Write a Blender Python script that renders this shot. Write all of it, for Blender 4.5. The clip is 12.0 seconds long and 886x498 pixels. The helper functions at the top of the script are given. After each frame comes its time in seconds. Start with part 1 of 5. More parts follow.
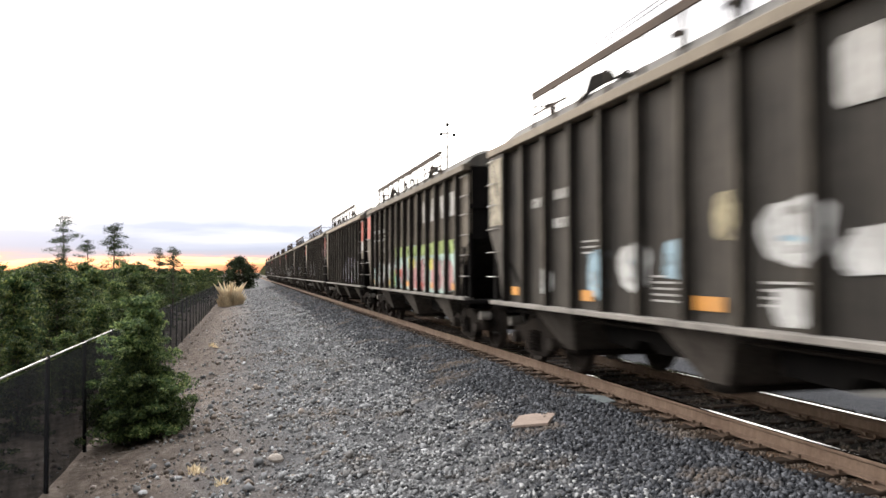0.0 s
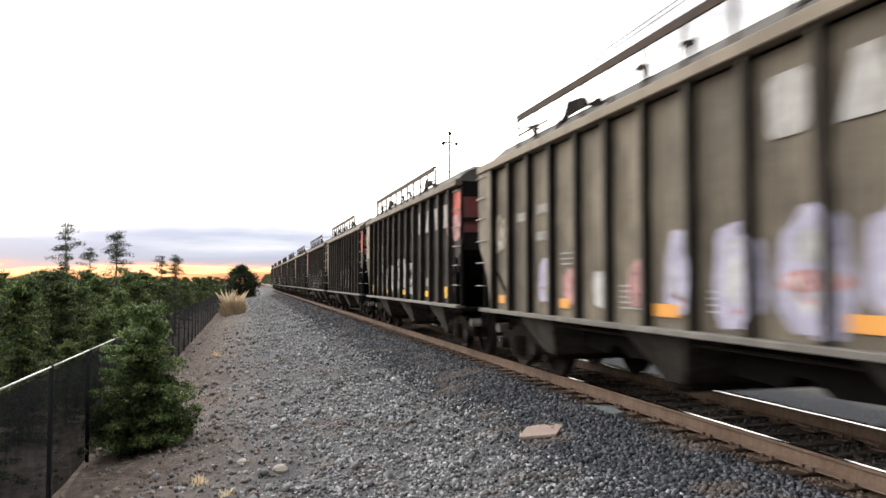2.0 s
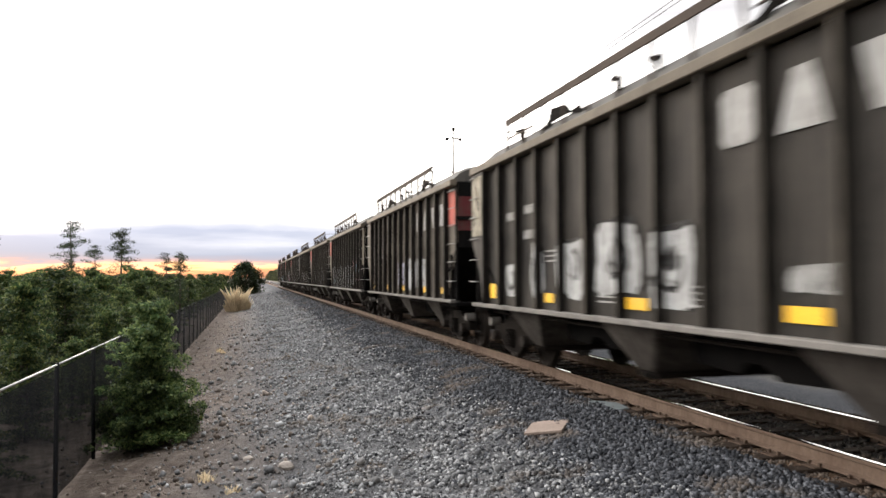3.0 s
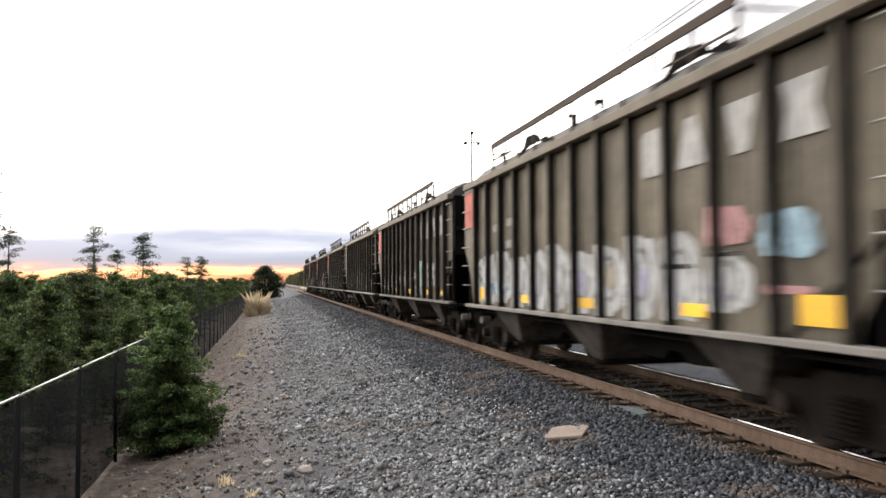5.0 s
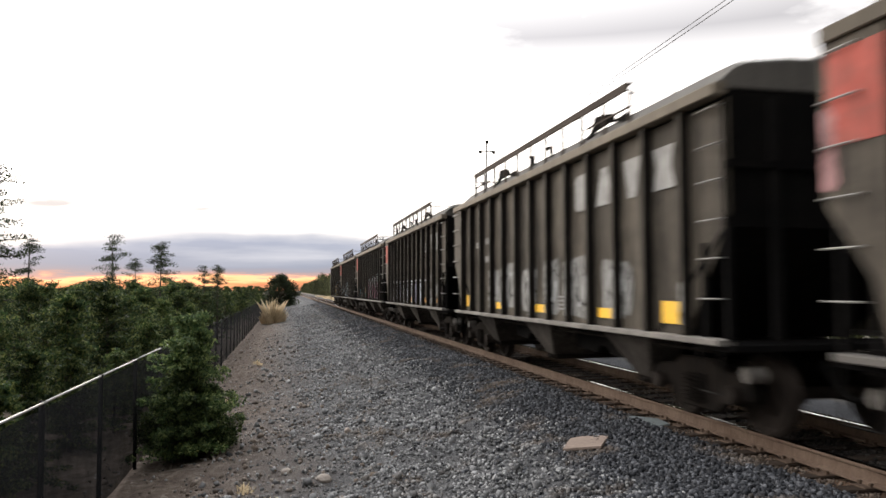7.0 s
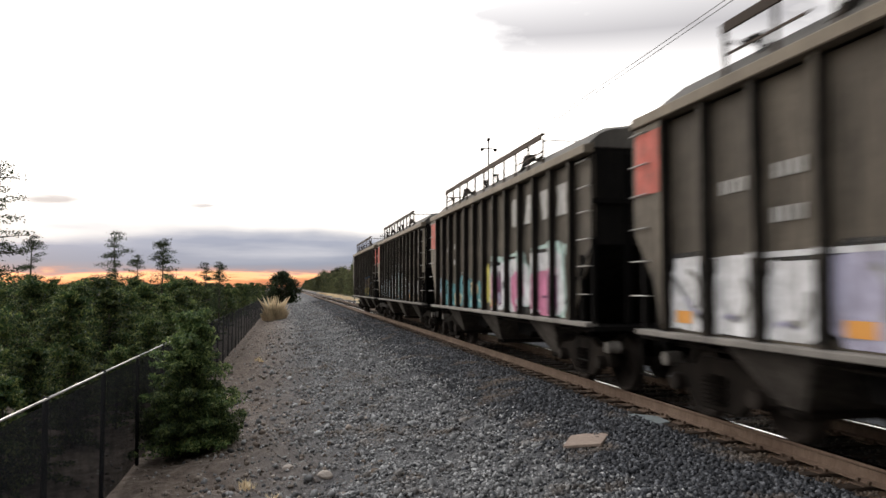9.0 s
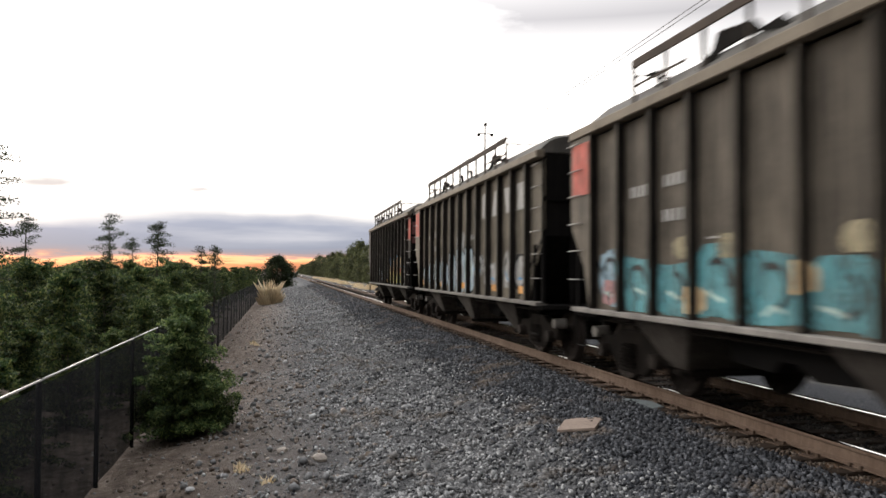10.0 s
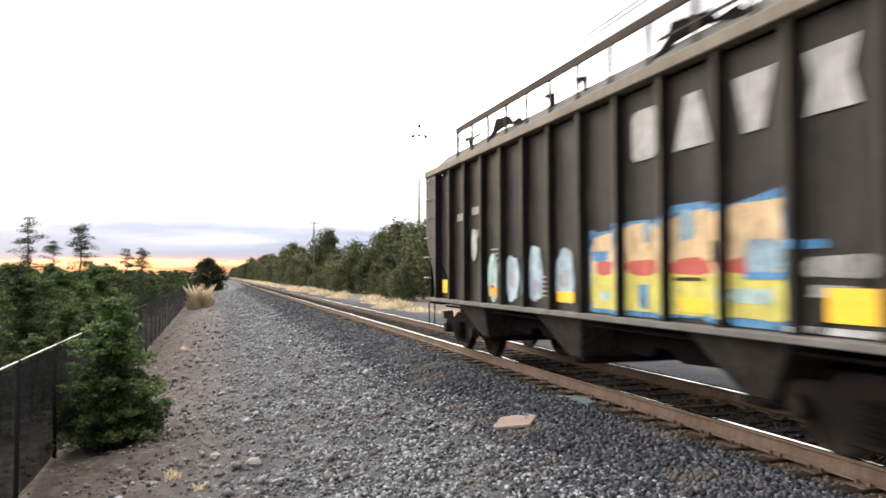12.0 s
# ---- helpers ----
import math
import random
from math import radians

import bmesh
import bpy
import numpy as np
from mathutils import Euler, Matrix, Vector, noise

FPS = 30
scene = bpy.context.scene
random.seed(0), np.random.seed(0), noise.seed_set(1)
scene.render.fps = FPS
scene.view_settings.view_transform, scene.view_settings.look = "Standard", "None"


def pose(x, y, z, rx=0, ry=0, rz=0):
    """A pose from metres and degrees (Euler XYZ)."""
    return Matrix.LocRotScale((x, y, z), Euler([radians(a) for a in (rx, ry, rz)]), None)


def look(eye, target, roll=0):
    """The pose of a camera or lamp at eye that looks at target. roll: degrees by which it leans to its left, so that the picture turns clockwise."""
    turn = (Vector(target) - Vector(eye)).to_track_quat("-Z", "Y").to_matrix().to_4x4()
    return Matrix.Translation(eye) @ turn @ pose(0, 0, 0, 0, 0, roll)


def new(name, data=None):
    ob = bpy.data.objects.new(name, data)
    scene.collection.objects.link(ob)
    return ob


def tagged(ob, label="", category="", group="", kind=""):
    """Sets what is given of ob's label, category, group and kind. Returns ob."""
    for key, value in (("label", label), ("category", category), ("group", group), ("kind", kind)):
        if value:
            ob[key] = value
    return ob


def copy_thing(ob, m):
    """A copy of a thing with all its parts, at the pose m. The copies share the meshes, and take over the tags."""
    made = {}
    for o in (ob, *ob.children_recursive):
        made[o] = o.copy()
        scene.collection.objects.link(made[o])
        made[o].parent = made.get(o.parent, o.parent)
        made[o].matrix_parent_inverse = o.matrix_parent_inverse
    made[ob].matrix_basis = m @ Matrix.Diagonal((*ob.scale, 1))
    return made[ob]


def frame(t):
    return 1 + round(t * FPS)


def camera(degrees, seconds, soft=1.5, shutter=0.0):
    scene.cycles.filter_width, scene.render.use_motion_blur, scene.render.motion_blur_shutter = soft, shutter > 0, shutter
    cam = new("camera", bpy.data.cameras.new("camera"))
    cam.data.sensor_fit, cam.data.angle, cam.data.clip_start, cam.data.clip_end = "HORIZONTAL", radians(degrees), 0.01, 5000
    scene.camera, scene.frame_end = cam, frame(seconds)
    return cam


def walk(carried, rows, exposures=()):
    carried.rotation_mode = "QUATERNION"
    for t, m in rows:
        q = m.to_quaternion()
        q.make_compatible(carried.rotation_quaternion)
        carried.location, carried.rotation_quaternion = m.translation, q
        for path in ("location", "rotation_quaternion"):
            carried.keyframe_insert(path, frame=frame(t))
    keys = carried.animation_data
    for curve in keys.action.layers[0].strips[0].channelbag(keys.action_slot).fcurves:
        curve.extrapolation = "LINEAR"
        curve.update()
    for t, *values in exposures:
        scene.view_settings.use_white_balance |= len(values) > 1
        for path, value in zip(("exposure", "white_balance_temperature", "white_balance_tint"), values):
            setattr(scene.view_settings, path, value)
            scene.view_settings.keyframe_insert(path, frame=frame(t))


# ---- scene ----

# camera: hand-held, standing beside the line; the near rail lies on x = 0 and its head on z = 0
cam = camera(61.2, 12.0, shutter=0.5)
PATH = [  # seconds, x, y, z, pitch, roll, yaw
    (0, -5.334, -0.104, 1.647, 1.77, 0.14, -14.83),
    (0.5, -5.360, -0.053, 1.653, 1.66, 0.12, -14.34),
    (1, -5.376, -0.008, 1.654, 1.80, -0.13, -14.69),
    (1.5, -5.384, 0.001, 1.660, 2.32, -0.23, -14.61),
    (2, -5.389, -0.012, 1.650, 2.46, -0.03, -14.73),
    (2.5, -5.388, -0.007, 1.652, 2.17, 0.15, -14.68),
    (3, -5.391, 0.003, 1.658, 2.14, 0.20, -14.41),
    (5, -5.389, 0.036, 1.654, 2.45, 0.25, -12.98),
    (5.5, -5.404, 0.046, 1.666, 2.39, 0.43, -13.00),
    (6, -5.423, 0.029, 1.661, 2.94, 0.25, -12.66),
    (6.5, -5.438, 0.030, 1.662, 3.22, 0.12, -12.18),
    (8.5, -5.453, -0.014, 1.680, 2.57, 0.08, -11.61),
    (9, -5.452, -0.013, 1.671, 2.92, -0.06, -11.78),
    (9.5, -5.448, -0.005, 1.665, 2.57, -0.19, -11.88),
    (10, -5.441, 0.009, 1.656, 1.79, -0.40, -12.10),
    (10.5, -5.455, 0.020, 1.645, 1.39, -0.28, -12.83),
    (11, -5.468, 0.025, 1.645, 1.36, -0.11, -13.49),
    (11.5, -5.465, 0.006, 1.643, 1.63, -0.32, -14.49),
    (12, -5.463, -0.011, 1.637, 1.92, 0.11, -17.09),
]
EXPOSURE = [(0.0, 0.62), (1.5, 0.45), (3.0, 0.4), (5.0, 0.40), (5.6, 0.2), (6.5, 0.02), (8.5, -0.32), (9.5, -0.30), (10.5, 0.05), (11.0, 0.3), (11.4, 0.38), (12.0, 0.56)]
walk(cam, [(t, pose(x, y, z, 90 + p, r, w)) for t, x, y, z, p, r, w in PATH], EXPOSURE)


# ---- sky and sun ----
def build_world():
    world = bpy.data.worlds.new("dusk_sky")
    scene.world = world
    world.use_nodes = True
    nt = world.node_tree
    nt.nodes.clear()
    N, L = nt.nodes.new, nt.links.new

    def math_node(op, a, b=None, clamp=False):
        n = N("ShaderNodeMath")
        n.operation, n.use_clamp = op, clamp
        for i, v in enumerate((a, b)):
            if v is None:
                continue
            if isinstance(v, (int, float)):
                n.inputs[i].default_value = v
            else:
                L(v, n.inputs[i])
        return n.outputs[0]

    def mix(fac, a, b, mode="MIX"):
        n = N("ShaderNodeMix")
        n.data_type, n.blend_type = "RGBA", mode
        for sock, v in ((n.inputs[0], fac), (n.inputs[6], a), (n.inputs[7], b)):
            if isinstance(v, tuple):
                sock.default_value = (*v, 1)
            elif isinstance(v, (int, float)):
                sock.default_value = v
            else:
                L(v, sock)
        return n.outputs[2]

    tc = N("ShaderNodeTexCoord")
    sep = N("ShaderNodeSeparateXYZ")
    L(tc.outputs["Generated"], sep.inputs[0])
    x, y, z = sep.outputs
    # flattened clouds: stretched along the horizon
    mp = N("ShaderNodeMapping")
    mp.inputs["Scale"].default_value = (1.6, 1.6, 14.0)
    L(tc.outputs["Generated"], mp.inputs[0])
    n1 = N("ShaderNodeTexNoise")
    n1.inputs["Scale"].default_value, n1.inputs["Detail"].default_value = 2.2, 6
    L(mp.outputs[0], n1.inputs["Vector"])
    mp2 = N("ShaderNodeMapping")
    mp2.inputs["Scale"].default_value = (1.0, 1.0, 3.2)
    L(tc.outputs["Generated"], mp2.inputs[0])
    n2 = N("ShaderNodeTexNoise")
    n2.inputs["Scale"].default_value, n2.inputs["Detail"].default_value = 3.0, 7
    L(mp2.outputs[0], n2.inputs["Vector"])
    wob = math_node("MULTIPLY", math_node("SUBTRACT", n1.outputs[0], 0.5), 0.02)
    mp3 = N("ShaderNodeMapping")
    mp3.inputs["Scale"].default_value = (9.0, 9.0, 60.0)
    L(tc.outputs["Generated"], mp3.inputs[0])
    n3 = N("ShaderNodeTexNoise")
    n3.inputs["Scale"].default_value, n3.inputs["Detail"].default_value = 2.5, 5
    L(mp3.outputs[0], n3.inputs["Vector"])
    low = math_node("MULTIPLY", math_node("SUBTRACT", 0.036, z), 70.0, True)   # ragged only where the low cloud breaks
    wob = math_node("ADD", wob, math_node("MULTIPLY", math_node("MULTIPLY", math_node("SUBTRACT", n3.outputs[0], 0.5), 0.020), low))
    high = math_node("MULTIPLY", math_node("SUBTRACT", z, 0.034), 60.0, True)
    wob = math_node("ADD", wob, math_node("MULTIPLY", math_node("MULTIPLY", math_node("SUBTRACT", n2.outputs[0], 0.47), 0.055), high))
    e = math_node("ADD", z, wob)
    ramp = N("ShaderNodeValToRGB")
    cr = ramp.color_ramp
    stops = [(0.0, (0.75, 0.30, 0.17)), (0.007, (1.1, 0.42, 0.20)), (0.0115, (1.75, 0.90, 0.42)), (0.016, (1.7, 0.92, 0.50)), (0.0185, (0.95, 0.50, 0.38)), (0.021, (0.50, 0.44, 0.48)), (0.030, (0.42, 0.46, 0.57)),
             (0.060, (0.50, 0.54, 0.67)), (0.067, (0.80, 0.80, 0.86)), (0.076, (1.5, 1.42, 1.34)), (0.18, (3.4, 3.2, 3.0)), (0.40, (3.6, 3.55, 3.5)), (1.0, (3.0, 3.05, 3.15))]
    cr.elements[0].position, cr.elements[0].color = stops[0][0], (*stops[0][1], 1)
    cr.elements[1].position, cr.elements[1].color = stops[-1][0], (*stops[-1][1], 1)
    for p, c in stops[1:-1]:
        cr.elements.new(p).color = (*c, 1)
    L(e, ramp.inputs[0])
    streaks = math_node("MULTIPLY", math_node("SUBTRACT", n1.outputs[0], 0.5), 3.5, True)
    streaks = math_node("MULTIPLY", streaks, math_node("MULTIPLY", math_node("SUBTRACT", z, 0.028), 80.0, True))
    banded = mix(math_node("MULTIPLY", streaks, math_node("LESS_THAN", z, 0.09)), ramp.outputs[0], (0.86, 0.86, 0.92))
    # high grey cloud
    hi = math_node("MULTIPLY", math_node("SUBTRACT", z, 0.21), 9.0, True)
    hi = math_node("MULTIPLY", hi, math_node("MULTIPLY", math_node("SUBTRACT", 0.52, z), 5.0, True))
    hi = math_node("MULTIPLY", hi, math_node("MULTIPLY", math_node("SUBTRACT", x, 0.03), 5.0, True))
    puff = math_node("MULTIPLY", math_node("SUBTRACT", n2.outputs[0], 0.32), 4.0, True)
    sky = mix(math_node("MULTIPLY", hi, puff), banded, (0.95, 0.92, 0.95))
    # small flat clouds over the band
    ragged = math_node("MULTIPLY", math_node("SUBTRACT", n3.outputs[0], 0.5), 1.6)
    for az, el, wide, tall in ((-0.275, 0.104, 0.045, 0.0075), (-0.110, 0.103, 0.026, 0.0042), (-0.43, 0.125, 0.06, 0.006)):
        across = math_node("POWER", math_node("ABSOLUTE", math_node("DIVIDE", math_node("SUBTRACT", x, az), wide)), 2.0)
        upward = math_node("POWER", math_node("ABSOLUTE", math_node("DIVIDE", math_node("SUBTRACT", z, el), tall)), 2.0)
        lens = math_node("SUBTRACT", math_node("SUBTRACT", 0.95, math_node("ADD", across, upward)), ragged, True)
        lens = math_node("MULTIPLY", lens, math_node("GREATER_THAN", y, 0.0))
        sky = mix(math_node("MULTIPLY", lens, 0.8), sky, (0.62, 0.57, 0.58))
    # the east, behind, is darker than the west
    west = math_node("ADD", math_node("MULTIPLY", y, 0.50), math_node("MULTIPLY", x, -0.25))
    west = math_node("MAXIMUM", math_node("ADD", west, 0.5), 0.05)
    sky = mix(1.0, sky, west, "MULTIPLY")
    below = math_node("LESS_THAN", z, -0.01)
    sky = mix(below, sky, (0.12, 0.11, 0.10))
    ni = N("ShaderNodeTexSky")
    ni.sky_type, ni.sun_disc = "NISHITA", False
    ni.sun_elevation, ni.sun_rotation = radians(4), radians(-25)
    sky = mix(0.003, sky, ni.outputs[0], "ADD")
    bg = N("ShaderNodeBackground")
    L(sky, bg.inputs[0])
    bg.inputs[1].default_value = 1.0
    out = N("ShaderNodeOutputWorld")
    L(bg.outputs[0], out.inputs[0])
    sun = new("sun", bpy.data.lights.new("sun", "SUN"))
    sun.data.energy, sun.data.angle, sun.data.color = 1.0, radians(28), (1.0, 0.83, 0.66)
    sun.matrix_world = look((-42, 90, 24), (0, 0, 0))


build_world()


# ---- materials ----
class Nodes:
    """A node material under construction."""

    def __init__(self, name, rough=0.8, metal=0.0, spec=0.5):
        self.mat = bpy.data.materials.new(name)
        self.mat.use_nodes = True
        self.nt = self.mat.node_tree
        self.bsdf = self.nt.nodes["Principled BSDF"]
        self.bsdf.inputs["Roughness"].default_value = rough
        self.bsdf.inputs["Metallic"].default_value = metal
        self.bsdf.inputs["Specular IOR Level"].default_value = spec

    def put(self, sock, v):
        if isinstance(v, tuple):
            sock.default_value = (*v, 1) if len(v) == 3 and sock.type == "RGBA" else v
        elif isinstance(v, (int, float)):
            sock.default_value = v
        else:
            self.nt.links.new(v, sock)

    def coords(self, kind="Object", scale=(1, 1, 1)):
        m = self.nt.nodes.new("ShaderNodeMapping")
        if kind == "World":
            self.put(m.inputs[0], self.nt.nodes.new("ShaderNodeNewGeometry").outputs["Position"])
        else:
            self.put(m.inputs[0], self.nt.nodes.new("ShaderNodeTexCoord").outputs[kind])
        m.inputs["Scale"].default_value = scale
        return m.outputs[0]

    def noise(self, vec, scale, detail=5, rough=0.6):
        n = self.nt.nodes.new("ShaderNodeTexNoise")
        self.put(n.inputs["Vector"], vec)
        n.inputs["Scale"].default_value, n.inputs["Detail"].default_value, n.inputs["Roughness"].default_value = scale, detail, rough
        return n.outputs[0]

    def ramp(self, fac, stops):
        r = self.nt.nodes.new("ShaderNodeValToRGB")
        el = r.color_ramp.elements
        stops = [(p, c if isinstance(c, tuple) else (c, c, c)) for p, c in stops]
        el[0].position, el[0].color = stops[0][0], (*stops[0][1], 1)
        el[1].position, el[1].color = stops[-1][0], (*stops[-1][1], 1)
        for p, c in stops[1:-1]:
            el.new(p).color = (*c, 1)
        self.put(r.inputs[0], fac)
        return r.outputs[0]

    def mix(self, fac, a, b, mode="MIX"):
        n = self.nt.nodes.new("ShaderNodeMix")
        n.data_type, n.blend_type = "RGBA", mode
        for sock, v in ((n.inputs[0], fac), (n.inputs[6], a), (n.inputs[7], b)):
            self.put(sock, v)
        return n.outputs[2]

    def math(self, op, a, b=0.0, clamp=False):
        n = self.nt.nodes.new("ShaderNodeMath")
        n.operation, n.use_clamp = op, clamp
        self.put(n.inputs[0], a)
        self.put(n.inputs[1], b)
        return n.outputs[0]

    def random(self, island=False):
        if island:
            return self.nt.nodes.new("ShaderNodeNewGeometry").outputs["Random Per Island"]
        return self.nt.nodes.new("ShaderNodeObjectInfo").outputs["Random"]

    def axis(self, vec, i):
        s = self.nt.nodes.new("ShaderNodeSeparateXYZ")
        self.put(s.inputs[0], vec)
        return s.outputs[i]

    def bump(self, height, strength=0.3, distance=0.02):
        b = self.nt.nodes.new("ShaderNodeBump")
        b.inputs["Strength"].default_value, b.inputs["Distance"].default_value = strength, distance
        self.put(b.inputs["Height"], height)
        self.put(self.bsdf.inputs["Normal"], b.outputs[0])

    def done(self, colour, rough=None):
        self.put(self.bsdf.inputs["Base Color"], colour)
        if rough is not None:
            self.put(self.bsdf.inputs["Roughness"], rough)
        return self.mat


def ground_material():
    m = Nodes("trackside_ground", 0.95, spec=0.2)
    w = m.coords("World")
    x = m.axis(w, 0)
    wob = m.noise(w, 0.55, 6, 0.65)
    edge = m.math("ADD", x, m.math("MULTIPLY", m.math("SUBTRACT", wob, 0.5), 2.6))
    fine = m.noise(w, 34.0, 5, 0.7)
    mid = m.noise(w, 5.0, 6, 0.7)
    dirt = m.ramp(mid, [(0.3, (0.08, 0.060, 0.048)), (0.52, (0.175, 0.138, 0.113)), (0.72, (0.31, 0.26, 0.22))])
    chips = m.ramp(fine, [(0.3, (0.04, 0.04, 0.042)), (0.5, (0.115, 0.114, 0.118)), (0.72, (0.30, 0.296, 0.295))])
    dark = m.ramp(fine, [(0.3, (0.025, 0.026, 0.03)), (0.55, (0.075, 0.077, 0.085)), (0.75, (0.19, 0.19, 0.20))])
    col = m.mix(m.ramp(m.math("MULTIPLY", m.math("ADD", edge, 6.6), 0.5), [(0.0, 0.0), (1.0, 1.0)]), dirt, chips)
    col = m.mix(m.ramp(m.math("MULTIPLY", m.math("ADD", edge, 3.0), 0.7), [(0.0, 0.0), (1.0, 1.0)]), col, dark)
    far = m.ramp(m.math("MULTIPLY", m.math("SUBTRACT", edge, 5.4), 0.5), [(0.0, 0.0), (1.0, 1.0)])
    col = m.mix(far, col, m.ramp(mid, [(0.3, (0.12, 0.105, 0.085)), (0.7, (0.24, 0.21, 0.165))]))
    # rust dust beside the rails
    near = m.math("ABSOLUTE", m.math("SUBTRACT", m.math("ABSOLUTE", m.math("SUBTRACT", x, 0.7525)), 0.7525))
    dust = m.ramp(m.math("ADD", near, m.math("MULTIPLY", m.math("SUBTRACT", fine, 0.5), 0.3)), [(0.24, 1.0), (0.42, 0.0)])
    col = m.mix(dust, col, m.ramp(fine, [(0.3, (0.10, 0.06, 0.04)), (0.7, (0.24, 0.155, 0.10))]))
    # the train's shade, painted dark brown between the rails
    gauge_shade = m.ramp(m.math("ADD", m.math("ABSOLUTE", m.math("SUBTRACT", x, 0.7525)), m.math("MULTIPLY", m.math("SUBTRACT", mid, 0.5), 0.4)), [(0.62, 0.9), (0.8, 0.0)])
    col = m.mix(gauge_shade, col, (0.035, 0.029, 0.025))
    m.bump(m.math("ADD", fine, mid), 0.9, 0.05)
    return m.done(col)


def stone_material(name, lo, mid, hi):
    m = Nodes(name, 0.85, spec=0.3)
    r = m.random(True)
    c = m.ramp(r, [(0.0, lo), (0.6, mid), (1.0, hi)])
    n = m.noise(m.coords("World"), 60, 3)
    # earth washed over the stones in patches
    earth = m.ramp(m.noise(m.coords("World"), 0.9, 5, 0.6), [(0.55, 0.0), (0.66, 0.85)])
    c = m.mix(earth, c, m.mix(0.7, c, (0.20, 0.155, 0.118)))
    return m.done(m.mix(0.5, c, m.ramp(n, [(0.3, 0.35), (0.7, 1.2)]), "MULTIPLY"))


def weathered(name, base, dust, rough=0.7, metal=0.0, streak=0.5, scale=1.0, spec=0.4):
    """Paint or steel with dust, dirt streaks that run down, and piece-to-piece variation."""
    m = Nodes(name, rough, metal, spec)
    o = m.coords("Object")
    shift = m.nt.nodes.new("ShaderNodeVectorMath")
    m.put(shift.inputs[0], o)
    comb = m.nt.nodes.new("ShaderNodeCombineXYZ")
    r = m.random()
    m.put(comb.inputs[1], m.math("MULTIPLY", r, 37.0))
    m.put(comb.inputs[2], m.math("MULTIPLY", r, 11.0))
    m.put(shift.inputs[1], comb.outputs[0])
    v = shift.outputs[0]
    st = m.nt.nodes.new("ShaderNodeMapping")
    m.put(st.inputs[0], v)
    st.inputs["Scale"].default_value = (6 * scale, 7 * scale, 0.45 * scale)
    streaks = m.noise(st.outputs[0], 1.6, 5, 0.65)
    patch = m.noise(v, 1.3 * scale, 6, 0.7)
    grain = m.noise(v, 28 * scale, 4, 0.6)
    f = m.math("ADD", m.math("MULTIPLY", m.ramp(streaks, [(0.35, 0.0), (0.72, 1.0)]), streak),
               m.math("MULTIPLY", m.ramp(patch, [(0.35, 0.0), (0.7, 1.0)]), 0.55), True)
    c = m.mix(f, base, dust)
    c = m.mix(0.35, c, m.ramp(grain, [(0.25, 0.5), (0.75, 1.3)]), "MULTIPLY")
    c = m.mix(1.0, c, m.ramp(r, [(0.0, 0.7), (1.0, 1.25)]), "MULTIPLY")
    m.bump(grain, 0.12, 0.01)
    return m.done(c, m.math("ADD", m.math("MULTIPLY", grain, 0.2), rough - 0.1))


def leaf_material(name, lo, mid, hi, through_leaf=0.35, patchy=True):
    m = Nodes(name, 0.6, spec=0.3)
    r = m.random(True)
    c = m.ramp(r, [(0.0, lo), (0.55, mid), (1.0, hi)])
    if patchy:
        patch = m.noise(m.coords("Object"), 1.1, 4)
        c = m.mix(1.0, c, m.ramp(patch, [(0.32, 0.45), (0.68, 1.5)]), "MULTIPLY")
        c = m.mix(1.0, c, m.ramp(m.random(), [(0.0, 0.65), (1.0, 1.35)]), "MULTIPLY")
    tr = m.nt.nodes.new("ShaderNodeBsdfTranslucent")
    m.put(tr.inputs[0], c)
    mx = m.nt.nodes.new("ShaderNodeMixShader")
    mx.inputs[0].default_value = through_leaf
    m.put(m.bsdf.inputs["Base Color"], c)
    m.put(mx.inputs[1], m.bsdf.outputs[0])
    m.put(mx.inputs[2], tr.outputs[0])
    m.put(m.nt.nodes["Material Output"].inputs[0], mx.outputs[0])
    return m.mat


def mesh_screen_material():
    """Woven wind screen: dark threads with small gaps."""
    m = Nodes("woven_screen", 0.9, spec=0.06)
    n = m.noise(m.coords("Object"), 3.0, 5)
    m.put(m.bsdf.inputs["Base Color"], m.ramp(n, [(0.3, (0.007, 0.0075, 0.009)), (0.7, (0.018, 0.019, 0.022))]))
    tr = m.nt.nodes.new("ShaderNodeBsdfTransparent")
    mx = m.nt.nodes.new("ShaderNodeMixShader")
    m.put(mx.inputs[0], m.ramp(n, [(0.3, 0.12), (0.7, 0.25)]))
    m.put(mx.inputs[1], m.bsdf.outputs[0])
    m.put(mx.inputs[2], tr.outputs[0])
    m.put(m.nt.nodes["Material Output"].inputs[0], mx.outputs[0])
    return m.mat


def bark_material():
    m = Nodes("bark", 0.9)
    n = m.noise(m.coords("Object", (8, 8, 1.5)), 3.0, 6)
    m.bump(n, 0.5, 0.02)
    return m.done(m.ramp(n, [(0.3, (0.03, 0.024, 0.018)), (0.7, (0.11, 0.09, 0.07))]))


